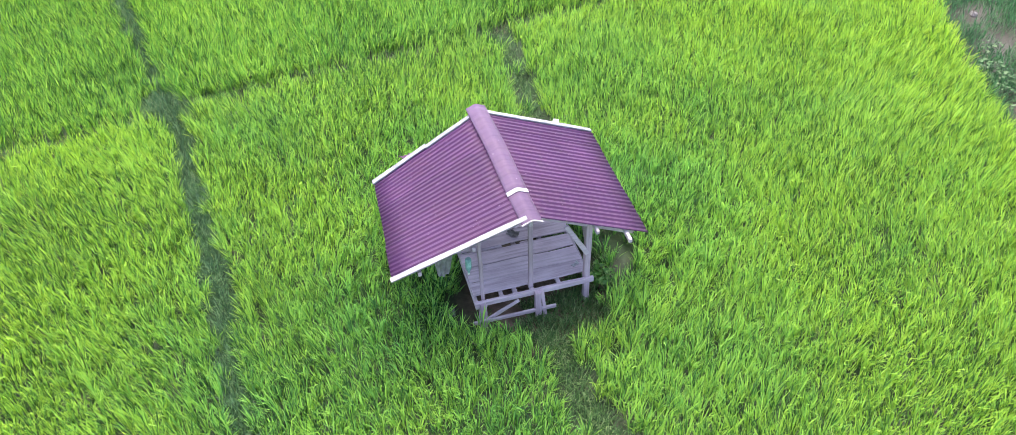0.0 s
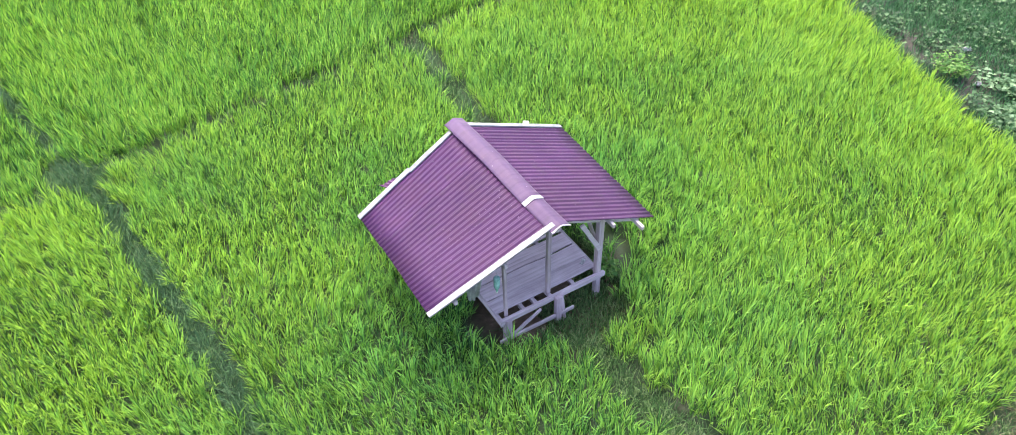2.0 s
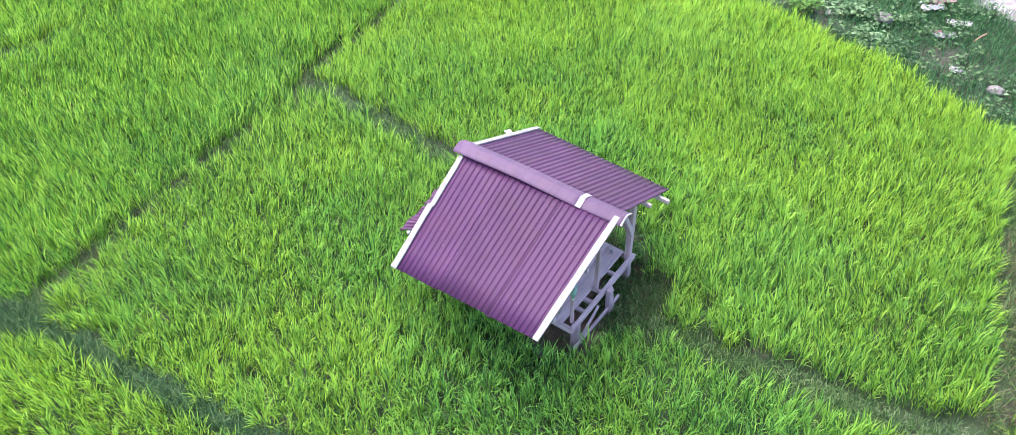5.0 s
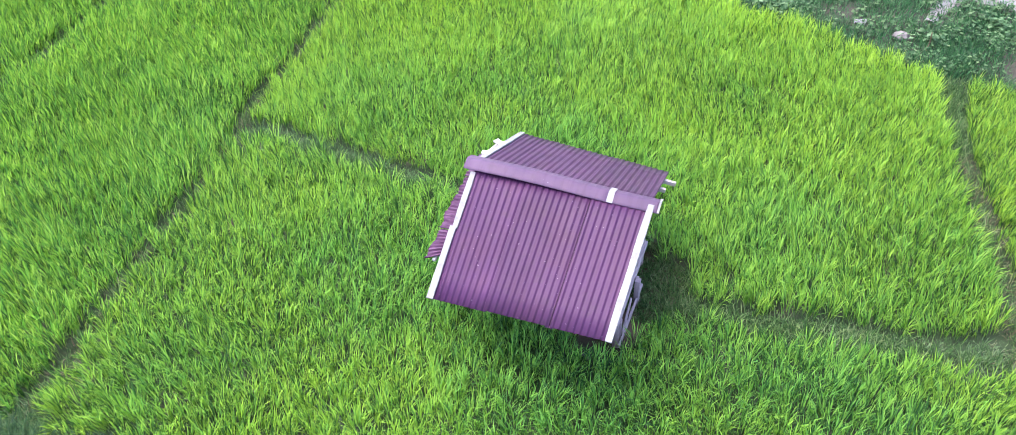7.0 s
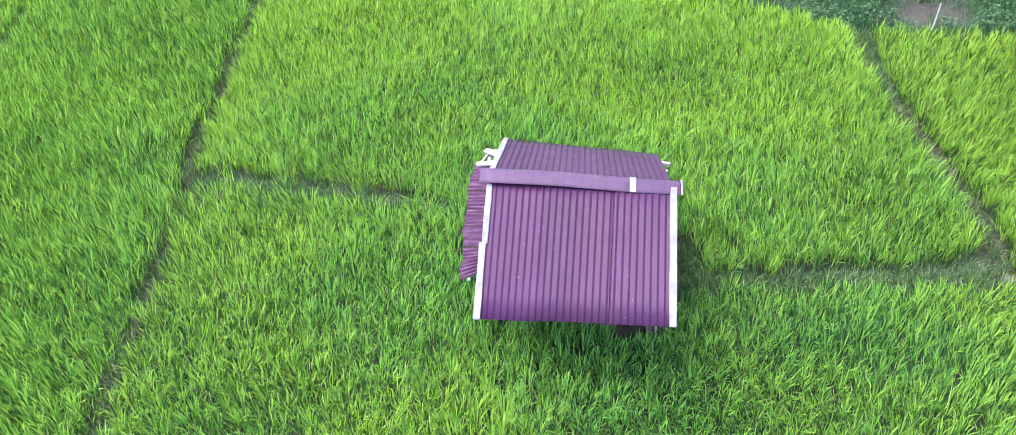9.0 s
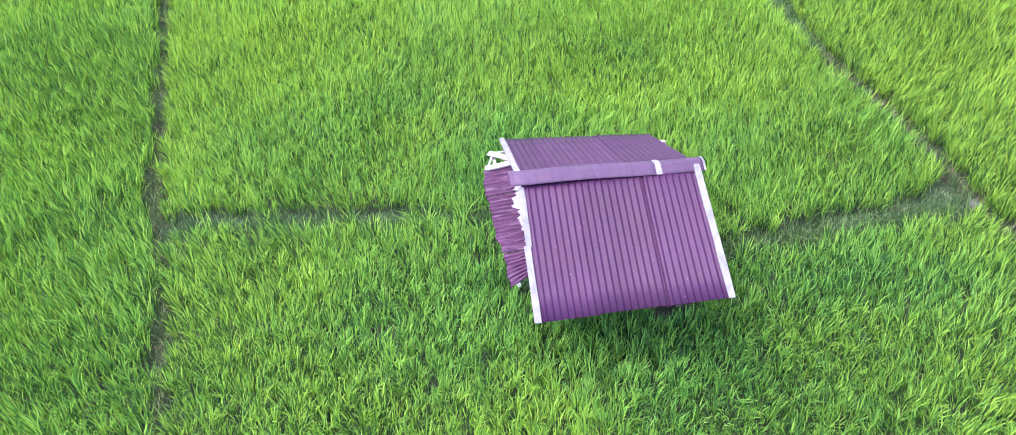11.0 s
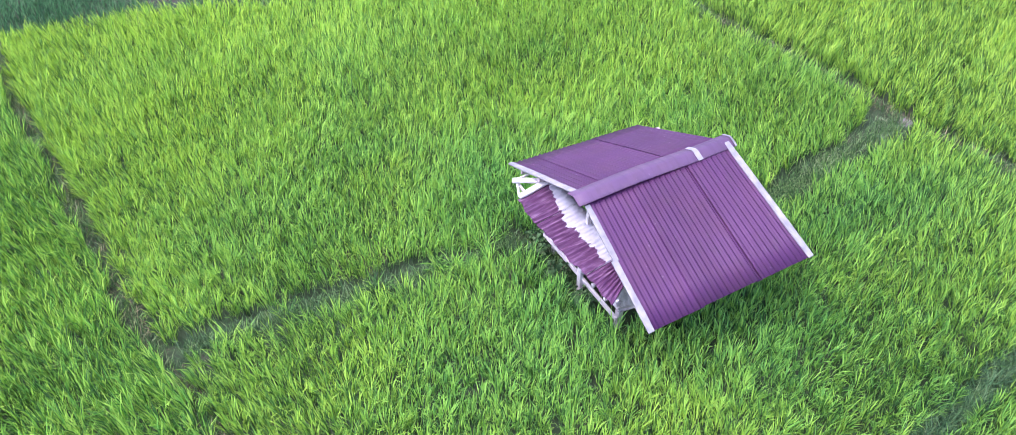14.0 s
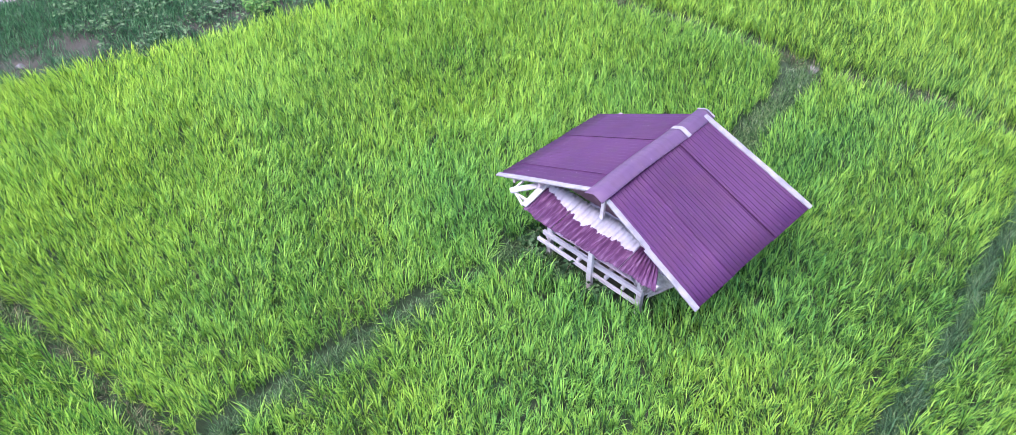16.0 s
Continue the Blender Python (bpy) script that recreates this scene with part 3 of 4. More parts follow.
def path_clumps():
    """Tall tufts that stand in the wet ditch north of the hut."""
    px, py = [], []
    for (ax, ay), (bx, by) in zip(PATH_NORTH, PATH_NORTH[1:]):
        for _ in range(int(math.hypot(bx - ax, by - ay) * (1.2 if ay > 4.5 else 2.4))):
            k = rng.random()
            cx, cy = ax + (bx - ax) * k + rng.normal(0, 0.17), ay + (by - ay) * k
            m = int(rng.integers(25, 60))
            px.append(cx + rng.normal(0, 0.05, m))
            py.append(cy + rng.normal(0, 0.05, m))
    x, y = np.concatenate(px), np.concatenate(py)
    m = len(x)
    ob = blades(x, y, ground_height(x, y) - 0.01, rng.uniform(0.25, 0.58, m), rng.uniform(0.011, 0.019, m), rng.uniform(0.1, 0.8, m), rng.uniform(0.2, 0.8, m), RICE_DEEP, "grass_clumps")
    return tagged(ob, "tall drooping green tufts in the wet ditch", "grass", kind="stuff")


path_clumps()


def crossing_weeds():
    n = 160
    x, y = rng.normal(-5.5, 0.28, n), rng.normal(6.25, 0.35, n)
    tagged(broad_leaves(x, y, rng.uniform(0.04, 0.26, n), rng.uniform(0.03, 0.07, n), WEED, "weed_patch"), "low dark broad-leaved weeds where two banks meet", "weeds", kind="stuff")
    n = 4200
    x, y = rng.normal(-5.5, 0.33, n), rng.normal(6.25, 0.4, n)
    ob = blades(x, y, ground_height(x, y) - 0.01, rng.uniform(0.12, 0.34, n), rng.uniform(0.008, 0.015, n), rng.uniform(0.1, 0.9, n), rng.uniform(0.1, 0.8, n), BUND_GRASS, "crossing_grass")
    return tagged(ob, "dark green grass where two banks meet", "grass", kind="stuff")


def yard_grass():
    n = 70000
    x, y = rng.uniform(-2, 2.4, n), rng.uniform(-2.6, 2.2, n)
    k = yard(x, y)
    ok = (k < 1.1) & ((wobble(x, y, 1.2) > 0.1) | (k > 0.97) | ((y < -1.3) & (x > -0.3))) & ~((abs(x) < 0.8) & (abs(y) < 0.9)) & (np.hypot((x - 1.78) / 0.26, (y + 0.82) / 0.32) > 1) & ~((x < -0.8) & (y > -1.5) & (y < 0.3))
    x, y = x[ok], y[ok]
    m = len(x)
    ob = blades(x, y, ground_height(x, y) - 0.01, rng.uniform(0.06, 0.24, m), rng.uniform(0.007, 0.014, m), rng.uniform(0.1, 0.9, m), rng.uniform(0.1, 0.8, m), BUND_GRASS, "yard_grass")
    return tagged(ob, "short trodden grass on the mud round the hut", "grass", kind="stuff")


yard_grass()


def broad_leaves(x, y, z, size, mat, name):
    """Many broad leaves, each a folded diamond on a low stem."""
    n = len(x)
    az = rng.uniform(0, 6.2832, n)
    tilt = rng.uniform(0.1, 0.8, n)
    out = np.stack([np.cos(az) * np.cos(tilt), np.sin(az) * np.cos(tilt), -np.sin(tilt) * 0.6], 1)
    sd = np.stack([-np.sin(az), np.cos(az), 0 * az], 1)
    base = np.stack([x, y, z], 1)
    s = size[:, None]
    co = np.stack([base, base + out * s * 0.45 - sd * s * 0.42 + [0, 0, 0.015], base + out * s, base + out * s * 0.45 + sd * s * 0.42 + [0, 0, 0.015], base + out * s * 0.5 - [0, 0, 0.01]], 1).reshape(-1, 3)
    o = (np.arange(n) * 5)[:, None]
    tri = np.concatenate([o + [0, 1, 4], o + [1, 2, 4], o + [2, 3, 4], o + [3, 0, 4]], 1).reshape(-1, 3)
    return raw_mesh(name, co, tri, mat)


TRACK = [(20.6, 9.5), (18.9, 6.6), (17.4, 3.4), (16.6, 0.6), (16.25, -1.6), (15.9, -3.0), (14.9, -4.8), (14.0, -6.2), (13.5, -8.2), (13.3, -10)]
SPUR = [(14.6, -6.45), (13.6, -6.35), (12.9, -6.18), (12.05, -5.88), (11.2, -5.62)]
MUD = [(9.55, -7.55, 0.62), (9.65, -8.25, 0.6), (13.0, 3.3, 0.45), (13.15, 4.5, 0.3), (11.66, 0.2, 0.25), (11.54, 1.0, 0.2), (10.95, -0.9, 0.2), (12.03, 0.4, 0.2), (11.88, 1.16, 0.2), (11.62, -0.89, 0.22), (10.9, -3.65, 0.25), (10.4, -4.2, 0.25), (10.15, -5.0, 0.2)]


def bare(x, y):
    """Below 0 on the track and the muddy spots of the verge."""
    d = to_line(x, y, SPUR) - np.clip(0.13 * (x - 10.4), 0.1, 0.45)
    d = np.minimum(d, to_line(x, y, TRACK) - 1.1)
    for mx, my, r in MUD:
        d = np.minimum(d, np.hypot((x - mx) / 1.2, y - my) - r)
    return d + 0.22 * wobble(x, y, 1.4)


def scatter(n, ask):
    x, y = rng.uniform(8.5, 23, n), rng.uniform(-15, 16, n)
    d, w, e = x - x_of(VERGE, y), wobble(x, y, 0.8), bare(x, y)
    ok = inside_view(x, y) & (d > 0.0) & ask(x, y, d, w, e)
    return x[ok], y[ok]


crossing_weeds()


def verge_plants():
    x, y = scatter(420000, lambda x, y, d, w, e: (e > rng.normal(0.1, 0.28, len(x))) & ((d > 0.15 + 0.15 * w) | (rng.random(len(x)) < 0.5)))
    m = len(x)
    ob = blades(x, y, np.full(m, -0.03), rng.uniform(0.10, 0.34, m) * (1 + 0.25 * wobble(x, y, 0.5)), rng.uniform(0.010, 0.022, m), rng.uniform(0.05, 0.6, m), rng.uniform(0.1, 0.8, m), SEEDLING, "verge_grass")
    tagged(ob, "dark bluish green grass beyond the muddy verge", "grass", kind="stuff")
    x, y = scatter(120000, lambda x, y, d, w, e: (y < 3.2 + 0.8 * w) & (e > -0.05) & (w + 0.5 * np.sin(1.7 * y) > -0.55) & (wobble(x, y, 2.3) + rng.normal(0, 0.15, len(x)) > -0.05))
    m = len(x)
    tagged(broad_leaves(x, y, rng.uniform(0.03, 0.32, m), rng.uniform(0.05, 0.125, m), WEED, "weed_patch"), "broad-leaved weeds on the muddy verge", "weeds", kind="stuff")
    x, y = scatter(16000, lambda x, y, d, w, e: (d < 0.9) & (rng.random(len(x)) < 0.5))
    m = len(x)
    ob = blades(x, y, np.full(m, -0.03), rng.uniform(0.1, 0.3, m), rng.uniform(0.006, 0.014, m), rng.uniform(0.3, 1.3, m), rng.uniform(0.1, 0.5, m), STRAW, "verge_straw")
    tagged(ob, "dry stalks on the mud beside the rice", "straw", kind="stuff")


verge_plants()


def squash_vine(cx, cy, r, n, name, label):
    """Trailing runners with leaves held at uneven heights, thinning out at the rim."""
    a, q = rng.uniform(0, 6.2832, n), r * np.abs(rng.normal(0, 0.62, n))
    x, y = cx + q * np.cos(a), cy + q * np.sin(a) * 1.2
    ok = wobble(x, y, 2.6) > -0.35
    x, y, q = x[ok], y[ok], q[ok]
    z = 0.10 + rng.uniform(0.0, 0.22, len(x)) * np.clip(1.2 - q / r, 0.3, 1)
    return tagged(broad_leaves(x, y, z, rng.uniform(0.06, 0.15, len(x)), PALE_LEAF, name), label, "vine", kind="stuff")


squash_vine(11.72, -1.42, 0.62, 420, "squash_vine", "pale broad squash leaves spreading over the verge")
squash_vine(10.75, -2.05, 0.55, 330, "squash_vine", "pale broad squash leaves spreading over the verge")
squash_vine(10.05, -5.55, 0.4, 190, "squash_vine", "pale broad squash leaves beside the field bank")
squash_vine(11.2, -7.0, 0.6, 300, "squash_vine", "pale broad squash leaves on the weedy verge")


def build_track(line, label, wide):
    """A pale gravel track, irregular at its edges, following the ground."""
    bm = bmesh.new()
    pts = []
    for (ax, ay), (bx, by) in zip(line, line[1:]):
        k = max(2, int(math.hypot(bx - ax, by - ay) / 0.25))
        pts += [(ax + (bx - ax) * i / k, ay + (by - ay) * i / k) for i in range(k)]
    pts.append(line[-1])
    rows = []
    for i, (px, py) in enumerate(pts):
        qx, qy = pts[min(i + 1, len(pts) - 1)][0] - pts[max(i - 1, 0)][0], pts[min(i + 1, len(pts) - 1)][1] - pts[max(i - 1, 0)][1]
        far = math.hypot(qx, qy)
        nx, ny = -qy / far, qx / far
        half = wide(px)
        row = []
        for j in range(9):
            k = (j / 4 - 1) * half * (1 + 0.18 * noise.noise((px * 1.3, py * 1.3, j > 4)))
            row.append(bm.verts.new((px + nx * k, py + ny * k, 0.012 * (1 - abs(j / 4 - 1) ** 4) + 0.016 - 0.05 * (j in (0, 8)) + 0.012 * noise.noise((px * 4, py * 4, j)))))
        rows.append(row)
    for a, b in zip(rows, rows[1:]):
        for j in range(8):
            bm.faces.new((a[j], a[j + 1], b[j + 1], b[j]))
    bmesh.ops.recalc_face_normals(bm, faces=bm.faces)
    return tagged(link_mesh("road", bm, CONCRETE, smooth=True), label, "track", kind="structure")


build_track(TRACK, "pale gravel track past the weedy verge", lambda x: 1.15)
build_track(SPUR, "pale pinkish rubble spilling from the track", lambda x: min(0.5, max(0.14, 0.14 * (x - 10.3))))


def stone(place, r, mat, name, label, category, flat=0.6):
    bm = bmesh.new()
    bmesh.ops.create_icosphere(bm, subdivisions=3, radius=r)
    sx, sy = random.uniform(0.8, 1.25), random.uniform(0.8, 1.25)
    off = random.uniform(0, 50)
    for v in bm.verts:
        k = 1 + 0.35 * noise.noise(v.co * (1.6 / r) + Vector((off, 0, 0)))
        v.co = Vector((v.co.x * sx * k, v.co.y * sy * k, v.co.z * flat * k))
    low = min(v.co.z for v in bm.verts)
    ob = link_mesh(name, bm, mat, smooth=True)
    ob.location = (place[0], place[1], place[2] - low - 0.15 * r)
    return tagged(ob, label, category)


def crumpled(place, w, h, mat, name, label, category, height=0.08, turn=None):
    """A crumpled sheet of plastic or cloth with thickness."""
    bm = bmesh.new()
    bmesh.ops.create_grid(bm, x_segments=14, y_segments=12, size=0.5)
    off = Vector((random.uniform(0, 50), random.uniform(0, 50), 0))
    for v in bm.verts:
        edge = 1 + 0.25 * noise.noise(v.co * 4 + off)
        z = height * (0.5 + noise.noise(v.co * 3.5 + off) + 0.5 * noise.noise(v.co * 9 + off))
        v.co = Vector((v.co.x * w * edge, v.co.y * h * edge, max(0.0, z)))
    bmesh.ops.solidify(bm, geom=bm.faces[:], thickness=0.004)
    low = min(v.co.z for v in bm.verts)
    ob = link_mesh(name, bm, mat, smooth=True)
    ob.location = (place[0], place[1], place[2] - low)
    ob.rotation_euler = (0, 0, random.uniform(0, 6) if turn is None else turn)
    return tagged(ob, label, category)


def leafy_plant(place, r, tall, n, mat, name, label, category, group=""):
    """A small shrub: bent stems with many leaves."""
    top = tagged(new(name), label, category, group)
    top.location = place
    ends = []
    for i in range(7):
        a = i * 0.9 + random.uniform(-0.3, 0.3)
        e = Vector((math.cos(a) * r * random.uniform(0.4, 0.9), math.sin(a) * r * random.uniform(0.4, 0.9), tall * random.uniform(0.7, 1.0)))
        mid = Vector((e.x * 0.35, e.y * 0.35, e.z * 0.6))
        part("stem", tube([(e.x * 0.04, e.y * 0.04, -0.05), mid, e], 0.008, 6, 0.5), BARK, top)
        ends.append((mid, e))
    picks = rng.integers(0, len(ends), n)
    t = rng.uniform(0.1, 1.05, n)
    p = np.array([list(ends[k][0].lerp(ends[k][1], q)) for k, q in zip(picks, t)]) + rng.normal(0, r * 0.16, (n, 3))
    p[:, 2] = np.clip(p[:, 2], 0.03, None)
    leaves = broad_leaves(p[:, 0], p[:, 1], p[:, 2], rng.uniform(0.05, 0.11, n), mat, "foliage")
    leaves.parent = top
    return top


leafy_plant((11.25, -0.33, 0.0), 0.45, 0.45, 420, BUSH, "shrub", "bright green leafy shrub at the edge of the rice", "shrub")
leafy_plant((1.33, -1.0, -0.15), 0.22, 0.5, 200, BUSH, "weed", "leafy green weed growing beside the hut post", "weed", "weeds round the hut")
leafy_plant((0.5, 1.35, -0.16), 0.25, 0.4, 200, WEED, "weed", "leafy dull green weed growing behind the hut", "weed", "weeds round the hut")
for wx, wy, tall in ((1.15, 1.3, 0.34), (0.85, 1.42, 0.3), (0.15, 1.45, 0.3), (-0.6, 1.35, 0.32), (1.5, 1.0, 0.3)):
    leafy_plant((wx, wy, -0.16), 0.24, tall, 190, WEED, "weed", "leafy dark green weed growing behind the hut", "weed", "weeds round the hut")
leafy_plant((-0.2, 1.25, -0.16), 0.25, 0.35, 200, WEED, "weed", "leafy dull green weed growing behind the hut", "weed", "weeds round the hut")

stone((11.77, -2.1, 0.06), 0.17, STONE, "stone", "grey weathered stone among squash leaves", "stone")
stone((-1.22, -0.77, -0.15), 0.09, STONE, "stone", "small pale stone on the mud beside the hut", "stone")
stone((-1.0, -1.5, -0.15), 0.06, STONE, "stone", "small pale stone on the mud beside the hut", "stone")
stone((0.55, -6.95, 0.0), 0.15, CONCRETE, "stone", "flat pale stone where the path meets the bank", "stone", 0.3)
stone((10.16, -5.0, -0.03), 0.17, STONE, "stone", "pinkish grey stone beside the rice", "stone")
stone((13.25, 4.6, -0.03), 0.10, STONE, "stone", "grey stone on bare mud beside the rice", "stone")
stone((14.75, -1.7, -0.02), 0.3, CONCRETE, "stone", "large pale boulder at the edge of the track", "stone")
crumpled((12.4, 0.1, 0.06), 0.2, 0.14, SACK, "plastic_bag", "crumpled white plastic bag on the weeds", "bag")
crumpled((11.5, -0.87, 0.0), 0.2, 0.12, SACK, "plastic_bag", "small crumpled white bag on bare mud", "bag")
crumpled((10.57, -4.08, 0.02), 0.28, 0.22, SACK, "plastic_bag", "crumpled white plastic bag on bare mud", "bag")
crumpled((13.35, -2.98, 0.12), 0.62, 0.26, PINK, "cloth", "faded pink cloth lying among the weeds", "cloth", 0.1, -0.83)
crumpled((12.95, -2.95, 0.12), 0.6, 0.22, SACK, "plastic_sheet", "dirty white plastic sheet beside a pink cloth", "sheet", 0.08, -0.83)
crumpled((11.9, -3.5, 0.06), 0.5, 0.2, SACK, "plastic_sheet", "dirty white plastic sheet lying flat on weeds", "sheet", 0.05, -0.9)
crumpled((12.0, -3.3, 0.04), 0.26, 0.16, PINK, "cloth", "dark red rag beside a white plastic sheet", "cloth", 0.06, -0.9)
crumpled((12.67, -3.65, 0.06), 0.55, 0.24, SACK, "plastic_sheet", "dirty white plastic sheet near the track", "sheet", 0.06)
tagged(link_mesh("hose", tube([(14.46, -1.58, 0.04), (14.42, -1.75, 0.3), (14.2, -1.95, 0.42), (13.85, -2.12, 0.36), (13.5, -2.2, 0.2), (13.3, -2.24, 0.04)], 0.024, 8), PIPE, smooth=True), "white plastic hose arching over the weeds", "hose")
tagged(link_mesh("hose", tube([(13.35, -2.22, 0.05), (13.55, -2.3, 0.2), (13.75, -2.4, 0.22), (14.0, -2.66, 0.2), (14.2, -2.98, 0.1), (14.3, -3.2, 0.03)], 0.024, 8), PIPE, smooth=True), "white plastic hose lying over the weeds", "hose")
tagged(link_mesh("stick", tube([(13.0, -2.6, 0.16), (13.3, -2.8, 0.2), (13.65, -3.02, 0.2)], 0.026, 6, 0.9), PIPE), "pale peeled stick lying on the weeds", "stick")
tagged(link_mesh("stick", tube([(9.86, -5.56, -0.05), (9.66, -5.55, 0.3), (9.45, -5.5, 0.62)], 0.018, 6, 0.7), BARK), "brown stick leaning in the weeds", "stick")
tagged(link_mesh("stick", tube([(12.0, -4.1, 0.05), (12.2, -4.2, 0.14), (12.5, -4.3, 0.12)], 0.02, 6, 0.8), BARK), "brown stick lying on the weeds", "stick")
tagged(link_mesh("stick", tube([(8.45, -7.66, -0.15), (8.46, -7.68, 0.4), (8.5, -7.7, 0.8)], 0.02, 6, 0.7), PIPE), "pale peeled stick standing at the rice's edge", "stick")

# ---- the field hut ----
hut = tagged(new("field_hut"), "weathered wooden field hut with purple corrugated metal roof", "hut")
RIDGE_S, RIDGE_N = Vector((-0.07, -1.335, 2.165)), Vector((-0.10, 1.31, 2.265))
LEFT_S, LEFT_N = Vector((-2.171, -1.306, 1.465)), Vector((-1.962, 1.303, 1.175))
RIGHT_S, RIGHT_N = Vector((1.932, -1.258, 1.207)), Vector((1.948, 1.304, 1.402))


def slope(ra, rb, la, lb, cuts, waves, gaping=()):
    """One side of the roof: each sheet lies over the next one to the north; an added strip backs a gaping joint, so
    that it reads as a dark line.
    """
    for i, (u, v) in enumerate(zip(cuts, cuts[1:])):
        lift = Vector((0, 0, 0.012 * (len(cuts) - 2 - i)))
        u1 = v if v == 1.0 or i in gaping else v + 0.016
        u0 = u + (0.006 if i - 1 in gaping else 0.0)
        drop = random.uniform(-0.008, 0.008)
        a, b = ra.lerp(rb, u0), ra.lerp(rb, u1)
        c, d = la.lerp(lb, u0), la.lerp(lb, u1)
        c, d = c + (c - a) * drop, d + (d - b) * drop
        if i - 1 in gaping:
            # added strip behind the gap, so that no green shows through it
            e = (ra - rb).normalized() * 0.055
            low = Vector((0, 0, -0.018))
            part("lap_strip", sheet(a - e + low, a + e + low, c - e + low, c + e + low, 1, amp=0.0, rows=2), ROOF, hut)
        part("roof_sheet", sheet(a + lift, b + lift, c + lift, d + lift, waves * (u1 - u0), amp=0.0073, rows=6, phase=waves * u0), ROOF, hut, smooth=True)


slope(RIDGE_S, RIDGE_N, LEFT_S, LEFT_N, [0, 0.315, 0.68, 1.0], 27, (0,))
slope(RIDGE_S, RIDGE_N, RIGHT_S, RIGHT_N, [0, 0.36, 0.81, 1.0], 27)


def ridge_cap(y0, y1, half, lift):
    """A folded ridge sheet with a rounded top."""
    bm = bmesh.new()
    prof = [(-1, -0.40), (-0.75, -0.285), (-0.45, -0.15), (-0.2, -0.03), (0, 0.0), (0.2, -0.03), (0.45, -0.145), (0.75, -0.27), (1, -0.385)]
    rings = []
    n = 12
    for side in (0, 1):
        for i in range(n + 1):
            k = i / n
            y = y0 + (y1 - y0) * k
            c = RIDGE_S.lerp(RIDGE_N, (y - RIDGE_S.y) / (RIDGE_N.y - RIDGE_S.y))
            dz = 0.006 * math.sin(y * 3.1) + lift - side * 0.006
            dx = 0.008 * math.sin(y * 2.3 + 1)
            rings.append([bm.verts.new((c.x + dx + px * half, y, c.z + 0.065 + dz + pz * half)) for px, pz in prof])
    m = len(prof)
    for side in (0, 1):
        for i in range(n):
            a, b = rings[side * (n + 1) + i], rings[side * (n + 1) + i + 1]
            for j in range(m - 1):
                bm.faces.new((a[j], a[j + 1], b[j + 1], b[j]))
    for i in (0, n):
        a, b = rings[i], rings[n + 1 + i]
        for j in range(m - 1):
            bm.faces.new((a[j], a[j + 1], b[j + 1], b[j]))
    for j in (0, m - 1):
        for i in range(n):
            bm.faces.new((rings[i][j], rings[i + 1][j], rings[n + 2 + i][j], rings[n + 1 + i][j]))
    bmesh.ops.recalc_face_normals(bm, faces=bm.faces)
    return bm


part("ridge_cap", ridge_cap(-0.80, 1.47, 0.168, -0.018), CAP, hut, "smooth lavender ridge cap", True)
part("ridge_cap", ridge_cap(-1.46, -0.72, 0.162, -0.024), CAP, hut, "smooth lavender ridge cap", True)
part("cap_band", ridge_cap(-0.80, -0.71, 0.171, -0.010), TRIM, hut, "white painted joint band")
part("cap_rim", ridge_cap(-1.475, -1.445, 0.166, -0.012), TRIM, hut, "white painted rim at the ridge's end")


def barge(a, b, w, lift, label=""):
    """A white board lying along the roof's open edge."""
    a, b = Vector(a), Vector(b)
    d = (b - a).normalized()
    nrm = d.cross(Vector((0, 1, 0))).normalized()
    if nrm.z < 0:
        nrm = -nrm
    return part("barge_board", bar(a + nrm * lift, b + nrm * lift, w, 0.03, 0.005, 0.003, nrm), TRIM, hut, label)


def past(a, b, k):
    return a + (b - a) * k


off_s, off_n = Vector((0, -0.01, 0)), Vector((0, 0.01, 0))
barge(past(RIDGE_S, LEFT_S, 0.02) + off_s, past(RIDGE_S, LEFT_S, 1.01) + off_s, 0.10, 0.036)
barge(past(RIDGE_N, LEFT_N, 0.08) + off_n, past(RIDGE_N, LEFT_N, 0.5) + off_n, 0.085, 0.012, "white barge board broken in the middle")
barge(past(RIDGE_N, LEFT_N, 0.49) + off_n * 4, past(RIDGE_N, LEFT_N, 1.01) + off_n * 4, 0.10, 0.014, "white barge board broken in the middle")
barge(past(RIDGE_N, RIGHT_N, 0.05) + off_n, past(RIDGE_N, RIGHT_N, 1.0) + off_n, 0.09, 0.012)


def beam(name, a, b, w, h, mat, label="", wob=0.004):
    return part(name, bar(a, b, w, h, 0.006, wob), mat, hut, label)


def roof_under(x, y):
    """Height of the roof's underside over a point."""
    v = (y + 1.35) / 2.7
    r, l, q = RIDGE_S.lerp(RIDGE_N, v), LEFT_S.lerp(LEFT_N, v), RIGHT_S.lerp(RIGHT_N, v)
    e = l if x < r.x else q
    return r.z + (e.z - r.z) * (x - r.x) / (e.x - r.x) - 0.03


